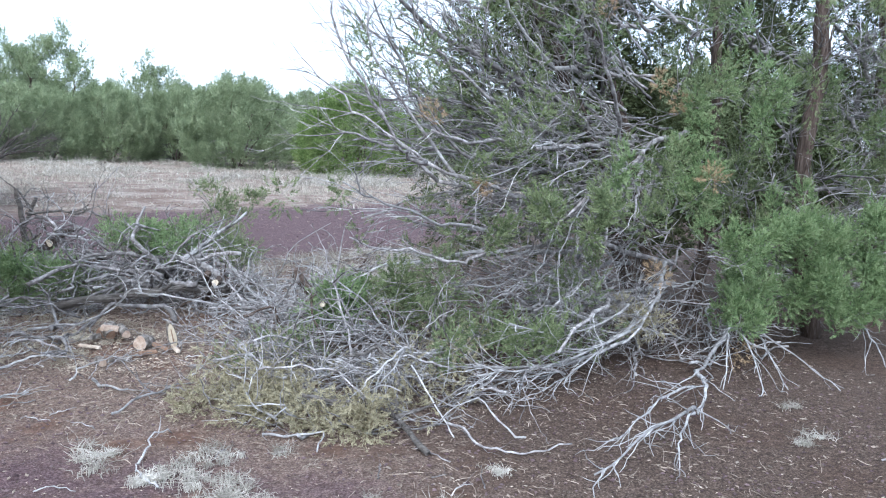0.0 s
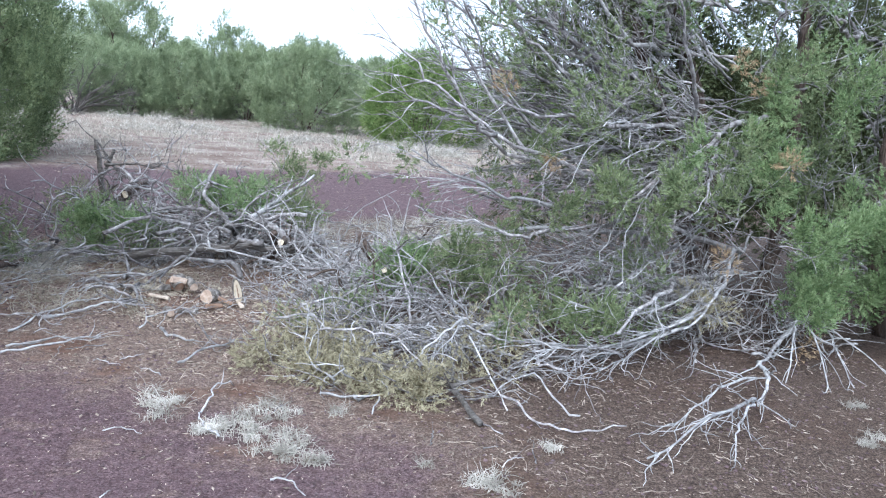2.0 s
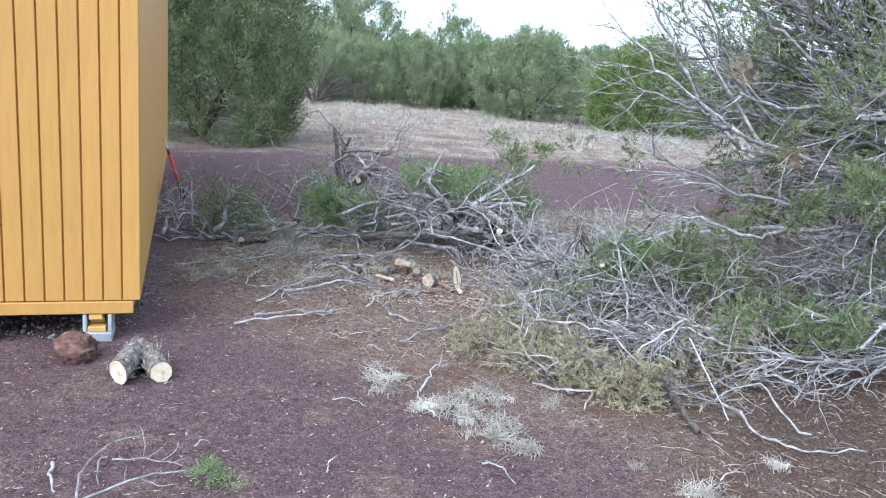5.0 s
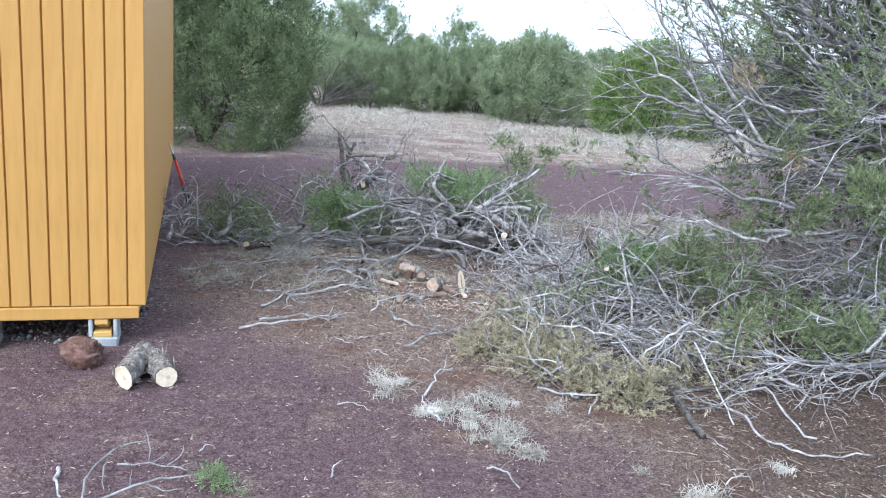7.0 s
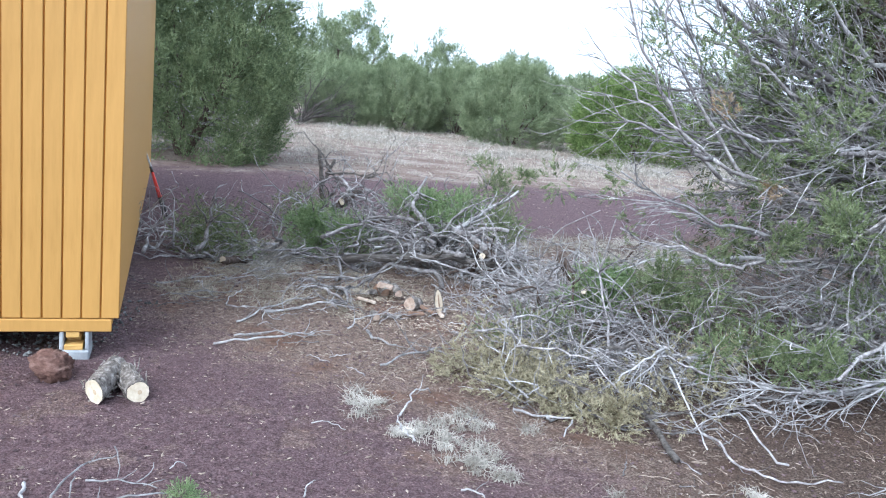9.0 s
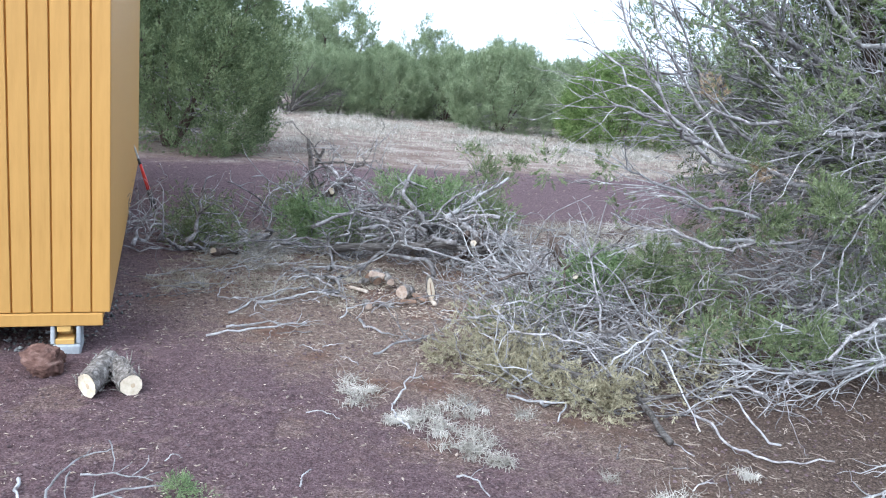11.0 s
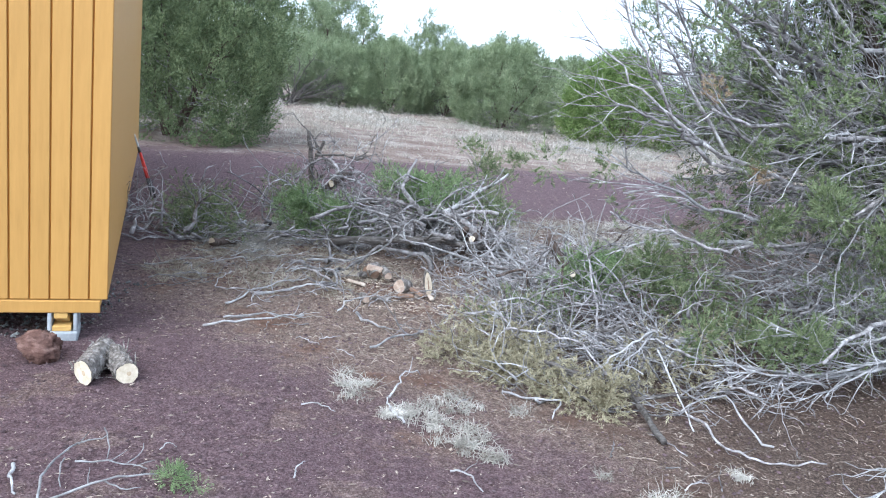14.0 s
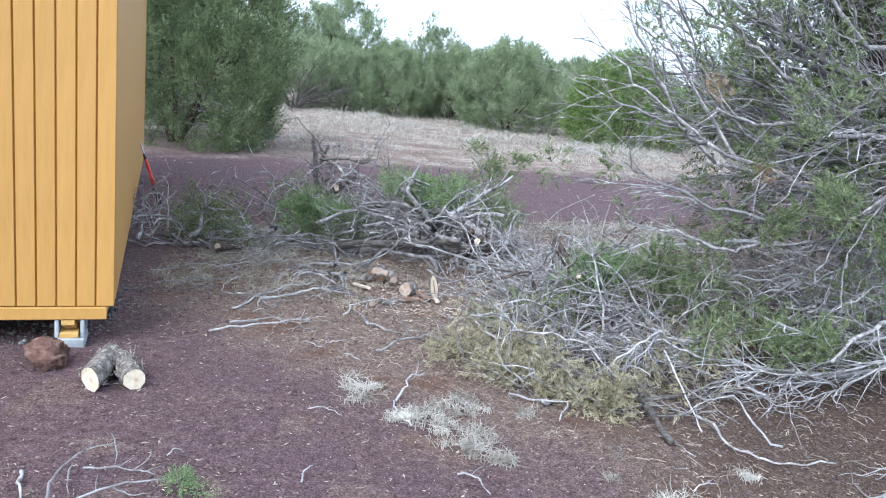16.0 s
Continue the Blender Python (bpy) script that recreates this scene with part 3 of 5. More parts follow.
brush("crooked weathered juniper limbs lying on the heap", (-0.2, 7.7), (1.1, 0.7), 0.5, 18, 0.15, 0.5, 1.1, 0.03, 3, (M_GREY, M_BARK, M_GREY), wig=0.3)
brush("crooked silvery juniper limbs lying in the brush", (1.0, 5.9), (0.8, 0.9), 0.45, 24, 2.6, 0.8, 0.8, 0.016, 4, (M_GREY, M_BARK, M_GREY), wig=0.34)
brush("crooked grey juniper limbs beside the shed", (-2.45, 7.4), (0.5, 0.5), 0.35, 7, 0.9, 0.5, 0.9, 0.022, 4, (M_GREY,), wig=0.3)

# the thick limb across the heap and the forked limb on it
stick("branch", "thick grey juniper limb lying across the brush", (-1.0, 7.25, 0.1), (0.55, 7.3, 0.2), 0.045, 0.03, (0, 0, 0.05), M_LIMB, 4, 0.4, category="branch")
stick("branch", "forked pale grey limb rising from the brush", (0.45, 7.55, 0.2), (0.02, 7.8, 0.42), 0.038, 0.03, (0, 0, 0.03), M_GREY, 2, 0.3, category="branch")
stick("branch", "pale grey limb slanting up out of the brush", (0.02, 7.8, 0.4), (0.66, 8.25, 0.82), 0.028, 0.012, (-0.04, 0, 0), M_WHITE, 5, 0.35, category="branch")
stick("branch", "pale grey limb slanting up out of the brush", (0.02, 7.8, 0.4), (-0.85, 7.7, 0.45), 0.028, 0.014, (0, 0, 0.04), M_GREY, 3, 0.4, category="branch")
stick("branch", "dark weathered limb leaning down the heap", (0.95, 6.75, 0.45), (1.35, 6.2, 0.12), 0.045, 0.03, (0, 0, 0), M_BARK, 2, 0.3, category="branch")


def crooked(name, label, points, r0, r1, mat, shoots=0, shoot_len=0.25):
    """A crooked limb through a few points."""
    rows = [span(p, q, (0, 0, 0), 5, 0.008) for p, q in zip(points, points[1:])]
    poly = np.concatenate([rows[0]] + [q[1:] for q in rows[1:]])
    t = thing(name, label, "branch", group="limbs of the near heap")
    link("limb", *tubes([(poly, r0, r1)], 8), mat, t, smooth=True)
    for q in side_shoots(poly, shoots, shoot_len, r1 * 0.7, 0.2, 0.8, (0, 0, 0.02), 0.1):
        link("side_shoot", *tubes([q], 5), mat, t, smooth=True)


crooked("branch", "dark curving limb at the foot of the heap", [(0.66, 4.27, 0.2), (1.01, 4.21, 0.14), (1.16, 4.1, 0.1), (1.24, 3.72, 0.03)], 0.0112, 0.0176, M_LIMB, 5, 0.3)
crooked("branch", "dark arched limb over the near heap", [(0.92, 4.24, 0.42), (1.12, 4.38, 0.42), (1.24, 4.3, 0.3), (1.18, 4.15, 0.1)], 0.0096, 0.0128, M_LIMB, 3, 0.2)
crooked("branch", "short pale forked stick under the heap", [(0.44, 4.14, 0.04), (0.76, 4.08, 0.05), (0.69, 3.86, 0.03)], 0.00696, 0.00348, M_WHITE, 3, 0.15)
crooked("branch", "pale limb fanning down the near heap", [(1.27, 4.34, 0.42), (1.1, 4.27, 0.3), (0.96, 4.2, 0.2)], 0.00696, 0.00406, M_WHITE, 6, 0.25)
crooked("branch", "pale limb fanning down the near heap", [(1.27, 4.34, 0.4), (1.16, 4.28, 0.28), (1.04, 4.21, 0.14)], 0.00638, 0.00348, M_WHITE, 6, 0.25)
crooked("branch", "dark broken limb rising from the brush", [(1.73, 5.18, 0.1), (1.76, 5.2, 0.32), (2.09, 5.58, 0.62)], 0.0208, 0.0112, M_LIMB, 3, 0.3)
crooked("branch", "broken grey branch stub standing upright", [(1.74, 5.18, 0.3), (1.78, 5.38, 0.52)], 0.0116, 0.00812, M_GREY)
crooked("branch", "silvery limb bowed across the near heap", [(0.44, 4.46, 0.3), (0.68, 4.42, 0.33), (0.89, 4.34, 0.3), (1.01, 4.14, 0.2)], 0.00696, 0.00464, M_GREY, 6, 0.3)
crooked("branch", "thin stick drooping round the heap", [(0.13, 4.52, 0.25), (0.19, 4.46, 0.1), (0.51, 4.2, 0.06), (0.71, 4.33, 0.15)], 0.00348, 0.00232, M_GREY, 2, 0.2)
crooked("branch", "long thin stick arching over the soil", [(1.45, 4.04, 0.06), (1.52, 3.82, 0.04), (1.64, 3.64, 0.03), (1.84, 3.6, 0.03), (2.04, 3.66, 0.03)], 0.00696, 0.00406, M_GREY, 2, 0.2)


def build_stump():
    t = thing("forked_stump", "dark forked juniper stump among cut branches", "stump")
    link("trunk", *tubes([(span((-1.62, 9.8, 0), (-1.72, 9.8, 0.92), (0.02, 0, 0), 10, 0.012), 0.042, 0.024)], 8), M_LIMB, t, smooth=True)
    link("fork", *tubes([(span((-1.68, 9.8, 0.5), (-1.52, 9.78, 0.82), (0.01, 0, 0), 6, 0.008), 0.028, 0.017)], 8), M_LIMB, t, smooth=True)


build_stump()


def sawn_stub(p0, p1, r):
    t = thing("sawn_branch", "dark sawn branch with pale round cut end", "branch", group="sawn branch ends")
    link("branch", *tubes([(span(p0, p1, (0, 0, 0), 8, 0.006), r, r * 0.8)], 10), M_BARK, t, smooth=True)
    a, b = np.array(p0, float), np.array(p1, float)
    d = unit(a - b)
    u = unit(np.cross(d, (0.1, 0.2, 1)))
    w = np.cross(d, u)
    ring = [a + d * 0.002 + r * 0.95 * (u * math.cos(q) + w * math.sin(q)) for q in np.linspace(0, 2 * np.pi, 16, endpoint=False)]
    link("cut_end", np.array(ring), [list(range(16))], M_CUT, t, "pale cut face")


sawn_stub((-1.97, 6.78, 0.1), (-1.8, 7.2, 0.05), 0.035)
sawn_stub((-1.28, 8.95, 0.42), (-1.12, 9.5, 0.5), 0.042)
sawn_stub((-1.43, 8.9, 0.31), (-1.3, 9.5, 0.32), 0.04)
sawn_stub((1.0, 5.6, 0.42), (1.15, 6.2, 0.35), 0.022)
sawn_stub((0.3, 6.9, 0.35), (0.35, 7.4, 0.3), 0.03)


# ---- sawn chunks ----
def build_chunks():
    def disc(at, normal, r, h, label):
        t = thing("wood_chunk", label, "wood chunk", group="sawn chunks")
        n = unit(np.array(normal, float))
        a = np.array((at[0], at[1], gh(*at[:2]) + at[2]))
        v, f = tubes([(np.array([a, a + n * h * 0.5, a + n * h]), r, r * 0.96)], 18)
        link("bark", v, f, M_LOGBARK, t)
        u = unit(np.cross(n, (0.2, 0.1, 1)))
        w = np.cross(n, u)
        ring = [a - n * 0.003 + r * 0.92 * (1 + 0.08 * math.sin(3 * q)) * (u * math.cos(q) + w * math.sin(q)) for q in np.linspace(0, 2 * np.pi, 20, endpoint=False)]
        link("cut_end", np.array(ring), [list(range(20))], M_HEART if "orange" in label else M_SAWN, t, "pale orange cut face")
    disc((-0.265, 6.08, 0.055), (0.55, 1, -0.15), 0.056, 0.13, "round sawn juniper chunk with pale face")
    disc((-0.375, 6.33, 0.07), (-0.3, 1, 0.1), 0.032, 0.2, "small sawn juniper chunk with pale face")
    disc((-0.56, 6.45, 0.06), (0.6, 1, 0.2), 0.05, 0.14, "split juniper chunk with orange heartwood")
    disc((-0.49, 6.4, 0.05), (-0.7, 1, 0.5), 0.042, 0.1, "split juniper chunk with orange heartwood")
    disc((-0.49, 5.72, 0.035), (-0.4, 1, 0.0), 0.03, 0.11, "small sawn juniper chunk with pale face")
    for x, y, z, turn, tilt, ln, w, mat in ((-0.5, 6.42, 0.1, 20, 12, 0.12, 0.05, M_SAWN), (-0.43, 6.46, 0.06, -35, -8, 0.14, 0.045, M_HEART), (-0.6, 6.4, 0.04, 65, 4, 0.17, 0.04, M_LOGBARK), (-0.38, 5.78, 0.03, 15, 3, 0.15, 0.028, M_LOGBARK), (-0.12, 6.06, 0.035, -50, 6, 0.18, 0.028, M_HEART), (-0.02, 5.98, 0.03, -70, 2, 0.15, 0.024, M_CHIP), (-0.2, 5.92, 0.03, 30, 4, 0.13, 0.03, M_HEART), (-0.62, 6.18, 0.03, -15, 5, 0.16, 0.024, M_CHIP)):
        bm = box_bm(ln, w, w * 0.8, (0, 0, 0), w * 0.12)
        for v in bm.verts:
            v.co.y *= 1 - 0.6 * max(0, v.co.z / w)
            v.co += Vector((1, 1, 1)) * 0.5 * w * noise.noise(v.co * 31 + Vector((x * 9, y * 9, 0)))
        t = thing("split_piece", "jagged split juniper piece with pale orange wood", "wood chunk", pose(x, y, gh(x, y) + z, 0, tilt, turn).translation, "sawn chunks")
        t.matrix_basis = pose(x, y, gh(x, y) + z, 0, tilt, turn)
        part("wood", bm, mat, t)
    # the upright slab, sliced at a slant
    t = thing("wood_slab", "slanting pale slab of split juniper standing on end", "wood slab")
    V, n = [], 24
    for k, (off, s) in enumerate(((0.0, 0.9), (0.004, 1.0), (0.05, 0.95))):
        for q in np.linspace(0, 2 * np.pi, n, endpoint=False):
            V.append((0.034 * s * math.cos(q) * (1 - 0.25 * math.sin(q)), off, 0.115 * s * math.sin(q)))
    F = [list(range(n))[::-1]] + [[k * n + j, k * n + (j + 1) % n, (k + 1) * n + (j + 1) % n, (k + 1) * n + j] for k in range(2) for j in range(n)] + [list(range(2 * n, 3 * n))]
    t.matrix_basis = pose(-0.04, 6.1, gh(-0.04, 6.1) + 0.1, 8, -12, 12)
    link("bark", V, F, M_LOGBARK, t, smooth=False)
    link("cut_face", [(x * 0.93, -0.003, z * 0.95) for x, y, z in V[:n]], [list(range(n))[::-1]], M_CUT, t, "pale cut face")
    link("heart", [(x * 0.14, -0.006, z * 0.6) for x, y, z in V[:n]], [list(range(n))[::-1]], M_HEART, t)


build_chunks()


def scatter_chips(name, label, n, box, mat, lo, hi, flat=0.35, dens=None, avoid=None):
    """Many small angular bits lying on the ground, in one mesh."""
    o = np.array([(1, 0, 0), (-1, 0, 0), (0, 1, 0), (0, -1, 0), (0, 0, 1), (0, 0, -1)], float)
    fo = np.array([(0, 2, 4), (2, 1, 4), (1, 3, 4), (3, 0, 4), (2, 0, 5), (1, 2, 5), (3, 1, 5), (0, 3, 5)])
    V, F = [], []
    for i in range(n):
        for _ in range(8):
            x, y = box[0] + (box[1] - box[0]) * rng.random(), box[2] + (box[3] - box[2]) * rng.random() ** 1.4
            if dens is None or rng.random() < dens(x, y):
                break
        s = lo + (hi - lo) * rng.random() ** 3
        a = rng.random() * 6.28
        k = np.array((s, s * (0.12 + 0.3 * rng.random() if flat < 0.25 else 0.4 + 0.5 * rng.random()), s * flat))
        q = o * k * (0.7 + 0.6 * rng.random((6, 1)))
        c, d = math.cos(a), math.sin(a)
        q = np.stack([q[:, 0] * c - q[:, 1] * d, q[:, 0] * d + q[:, 1] * c, q[:, 2]], 1)
        V.append(q + (x, y, gh(x, y) + s * flat * 0.35 + 0.003))
        F.append(fo + 6 * i)
    ob = link(name, np.concatenate(V), np.concatenate(F), mat)
    tagged(ob, label, "litter", kind="stuff")


scatter_chips("sawdust_chips", "pale wood chips and sawdust round the chunks", 1500, (-0.75, 0.15, 5.6, 6.7), M_CHIP, 0.004, 0.014, 0.3)
scatter_chips("gravel", "loose maroon cinder pebbles", 22000, (-3.2, 4.6, 2.0, 10.5), M_PEBBLE, 0.004, 0.016, 0.5)
scatter_chips("pale_flecks", "pale dry flakes strewn over the cinder", 4200, (-2.6, 2.6, 2.6, 7.5), M_CHIP, 0.003, 0.012, 0.22)
scatter_chips("road_gravel", "coarse cinder pieces on the far track", 6000, (-7, 8, 8.5, 19), M_PEBBLE, 0.006, 0.022, 0.45)
scatter_chips("road_litter", "dry straw and bark bits on the far track", 3000, (-6, 8, 8.5, 20), M_LITTER, 0.01, 0.05, 0.16)
scatter_chips("bark_litter", "pale bark flakes and dry leaf bits between the heaps", 9000, (-2.1, 0.7, 4.6, 8.4), M_LITTER, 0.005, 0.026, 0.2, lambda x, y: 0.15 + 0.85 / (1 + math.exp(-(x * 0.9 + y * 0.75 - 3.9) * 3)))
scatter_chips("leaf_litter", "dry tan litter and bark flakes", 20000, (-2.8, 4.8, 2.2, 10.5), M_LITTER, 0.004, 0.023, 0.16, lambda x, y: 0.3 + 0.7 / (1 + math.exp(-(x * 0.55 + y * 0.75 - 3.1) * 3)))
scatter_chips("crushed_stone", "grey crushed stone under the shed", 1500, (-4.2, -2.05, 4.25, 5.6), M_STONE, 0.008, 0.022, 0.7)


def debris():
    lines = []
    for _ in range(5200):
        x, y = rng.normal(0.2, 1.5), rng.uniform(2.8, 8.8)
        if x * 0.55 + y * 0.75 < 2.7 + rng.random() * 1.2 or x < -2.4 or x > 4.6:
            continue
        a, L = rng.random() * 6.28, 0.03 + 0.09 * rng.random() ** 2
        z = gh(x, y) + 0.006
        lines.append((grow((x, y, z), (math.cos(a), math.sin(a), 0.03), L, 3, 0.2, (0, 0, -0.05)), 0.0022, 0.0012))
    tagged(link("ground_debris", *tubes(lines, 3), M_LITTER), "dry pale twiglets and needles on the soil", "litter", kind="stuff")


debris()

# ---- grass tufts ----
def blades(at, radius, n, height):
    """Scruffy dry blades that spring from a handful of crowns."""
    lines = []
    k = max(3, int(radius * 70))
    crowns = [(at[0] + radius * rng.normal(0, 0.55), at[1] + radius * rng.normal(0, 0.55)) for _ in range(k)]
    for i in range(n):
        cx, cy = crowns[i % k]
        a = rng.random() * 6.28
        x, y = cx + 0.012 * math.cos(a), cy + 0.012 * math.sin(a)
        lean = 0.3 + 0.9 * rng.random()
        lines.append((grow((x, y, gh(x, y)), (math.cos(a) * lean, math.sin(a) * lean, 0.8), height * (0.35 + 0.8 * rng.random()), 4, 0.25, (math.cos(a) * 0.4, math.sin(a) * 0.4, -0.7)), 0.0021, 0.0009))
    return lines


def scruff(at, radius, n, height):
    """A ragged cushion of short curled blades, denser towards a few uneven cores."""
    k = max(4, int(radius * 90))
    cores = [(at[0] + radius * rng.normal(0, 0.6), at[1] + radius * rng.normal(0, 0.5), 0.5 + 0.8 * rng.random()) for _ in range(k)]
    lines = []
    for i in range(n):
        cx, cy, w = cores[rng.integers(0, k)]
        x, y = cx + rng.normal(0, 0.022) * w, cy + rng.normal(0, 0.022) * w
        a, b = rng.random() * 6.28, rng.random() * 6.28
        lean = 0.1 + 0.9 * rng.random()
        lines.append((grow((x, y, gh(x, y) - 0.003), (math.cos(a) * lean, math.sin(a) * lean, 0.9), height * w * (0.3 + 0.55 * rng.random()), 5, 0.4, (math.cos(b) * 0.9, math.sin(b) * 0.9, -0.45)), 0.0019, 0.0008))
    return lines


def tuft(at, radius, n, height, mat, label, group="dry grass tufts", name="grass_tuft"):
    v, f = tubes(scruff(at, radius, int(n * 0.95), height * 1.35), 3)
    tagged(link(name, v, f, mat), label, "grass", group, "stuff")


PALE = "bleached pale tuft of dry grass on cinder"
for at, r, n, h in (((0.24, 3.52), 0.12, 330, 0.09), ((0.33, 3.38), 0.08, 200, 0.08), ((0.12, 3.68), 0.1, 200, 0.08), ((-0.02, 3.76), 0.11, 280, 0.075), ((-0.13, 3.74), 0.07, 120, 0.06), ((-0.37, 4.12), 0.09, 230, 0.12), ((0.2, 3.98), 0.12, 240, 0.09), ((0.05, 3.9), 0.05, 60, 0.07), ((-0.36, 3.9), 0.05, 50, 0.05), ((0.5, 3.95), 0.06, 70, 0.08), ((1.15, 3.05), 0.1, 160, 0.08), ((1.0, 3.12), 0.07, 90, 0.08), ((1.55, 3.45), 0.07, 110, 0.06), ((0.85, 3.3), 0.05, 40, 0.06)):
    tuft(at, r, n, h, M_PALE, PALE)
for at, r, n, h in (((3.5, 3.46), 0.05, 90, 0.06), ((3.36, 3.42), 0.05, 90, 0.06), ((3.75, 3.95), 0.06, 90, 0.08)):
    tuft(at, r, n, h, M_PALE, "small bleached grass tuft under the juniper")
straw_near = [q for _ in range(64) for q in blades((rng.uniform(-2.2, -0.2), rng.uniform(5.8, 8.2)), 0.17, 60, 0.1)]
tagged(link("dry_grass", *tubes(straw_near, 3), M_STRAW), "straw coloured dry grass among the brush", "grass", kind="stuff")
straw_pale = [q for _ in range(30) for q in blades((rng.normal(-1.75, 0.2), rng.normal(7.5, 0.4)), 0.15, 70, 0.22)]
tagged(link("dry_grass", *tubes(straw_pale, 3), M_PALE), "bleached dry grass between the brush heaps", "grass", kind="stuff")
straw_far = [q for _ in range(50) for q in blades((rng.uniform(0.7, 3.2), rng.uniform(7.4, 10.8)), 0.2, 70, 0.24)]
tagged(link("dry_grass", *tubes(straw_far, 3), M_PALE), "pale dry grass beyond the brush", "grass", kind="stuff")


tussocks = []
for _ in range(330):
    ty = rng.uniform(24, 40)
    tx = rng.uniform(-0.4, 0.62) * ty
    if noise.noise((tx * 0.4, ty * 0.3, 6.0)) < -0.05:
        continue
    for _ in range(70):
        a, lean = rng.random() * 6.28, 0.2 + 0.7 * rng.random()
        x, y = tx + rng.normal(0, 0.3), ty + rng.normal(0, 0.22)
        tussocks.append((grow((x, y, 0), (math.cos(a) * lean, math.sin(a) * lean, 1), rng.uniform(0.18, 0.46), 4, 0.35, (0, 0, -0.8)), 0.009, 0.004))
tagged(link("tussock_grass", *tubes(tussocks, 3), M_PALE), "pale dry bunch grass before the junipers", "grass", kind="stuff")


def meadow():
    lines = []
    for _ in range(4800):
        y = 17 + 26 * rng.random()
        x = rng.uniform(-0.55, 0.75) * y
        if y - 0.45 * x < 15.6 + 4.5 * rng.random() ** 2:
            continue
        thick = noise.noise((x * 0.34, y * 0.2, 3.0)) + 0.7 * noise.noise((x * 1.1, y * 0.7, 8.0)) + 0.012 * (y - 24)
        if thick < 0.12 and rng.random() > 0.16:
            continue
        for _ in range(18):
            a = rng.random() * 6.28
            px, py = x + rng.normal(0, 0.3), y + rng.normal(0, 0.2)
            lines.append((grow((px, py, gh(px, py)), (math.cos(a) * 0.4, math.sin(a) * 0.4, 1), 0.05 + 0.11 * rng.random(), 2, 0.4), 0.009, 0.003))
    v, f = tubes(lines, 3)
    tagged(link("meadow_grass", v, f, M_MEADOW), "dry straw coloured meadow grass", "grass", kind="stuff")


meadow()


# ---- loose sticks on the ground ----
PALE_STICK = "thin pale dead stick lying on the ground"
for p0, p1, r, bow, sh in (((-1.42, 5.29), (-1.02, 6.2), 0.008, (-0.05, 0.0), 5), ((-1.3, 5.6), (-0.75, 5.95), 0.01, (0, 0.08), 4), ((-1.42, 4.77), (-0.86, 5.2), 0.008, (0.05, -0.03), 4), ((-1.35, 4.98), (-0.9, 5.1), 0.007, (0, 0.06), 2), ((-0.52, 5.39), (-0.29, 5.13), 0.011, (0, 0), 2), ((-0.07, 3.65), (-0.17, 3.94), 0.006, (-0.04, 0), 0), ((-0.17, 3.94), (-0.02, 4.32), 0.006, (0, 0), 2), ((-0.35, 4.7), (0.1, 5.2), 0.008, (0, 0), 3), ((-0.6, 3.74), (-0.42, 3.7), 0.0035, (0, 0.02), 0), ((-0.49, 3.0), (-0.47, 3.15), 0.004, (0, 0), 0), ((-1.09, 3.12), (-1.03, 3.16), 0.003, (0, 0.01), 0), ((0.16, 3.2), (0.3, 3.05), 0.005, (0, 0.02), 1), ((-1.58, 2.87), (-1.46, 2.66), 0.008, (0, 0), 0), ((-2.3, 6.1), (-1.9, 6.6), 0.008, (0, 0), 5), ((-2.0, 5.9), (-1.7, 6.0), 0.006, (0, 0), 3), ((-1.2, 6.5), (-0.8, 6.1), 0.014, (0.05, 0), 3), ((3.6, 3.1), (3.9, 3.0), 0.006, (0, 0), 0)):
    stick("stick", PALE_STICK, (*p0, r + 0.01), (*p1, r + 0.01), r, r * 0.5, (*bow, 0.02), M_WHITE if r < 0.012 else M_GREY, sh, 0.25, "sticks on the ground", wig=0.01)
for i in range(46):
    x, y, a, L = rng.uniform(-2.2, 0.1), rng.uniform(5.3, 7.6), rng.normal(0.5, 0.8), rng.uniform(0.25, 0.6)
    stick("stick", "crooked pale dead stick near the brush", (x, y, 0.02), (x + L * math.cos(a), y + L * math.sin(a), 0.04), rng.uniform(0.003, 0.0068), 0.0025, (0, 0, 0.03), M_WHITE if i % 2 else M_GREY, 4, 0.22, "sticks on the ground", wig=0.014)
for i in range(70):
    x, y, a, L = rng.uniform(-1.4, 3.2), rng.uniform(3.0, 7.0), rng.random() * 6.28, rng.uniform(0.08, 0.3)
    if x * 0.55 + y * 0.75 < 3.0:
        continue
    stick("twig", "thin dry twig lying on the litter", (x, y, 0.01), (x + L * math.cos(a), y + L * math.sin(a), 0.012), 0.0035, 0.002, (0, 0, 0.01), M_GREY, 1, 0.1, "fallen twigs", wig=0.008)


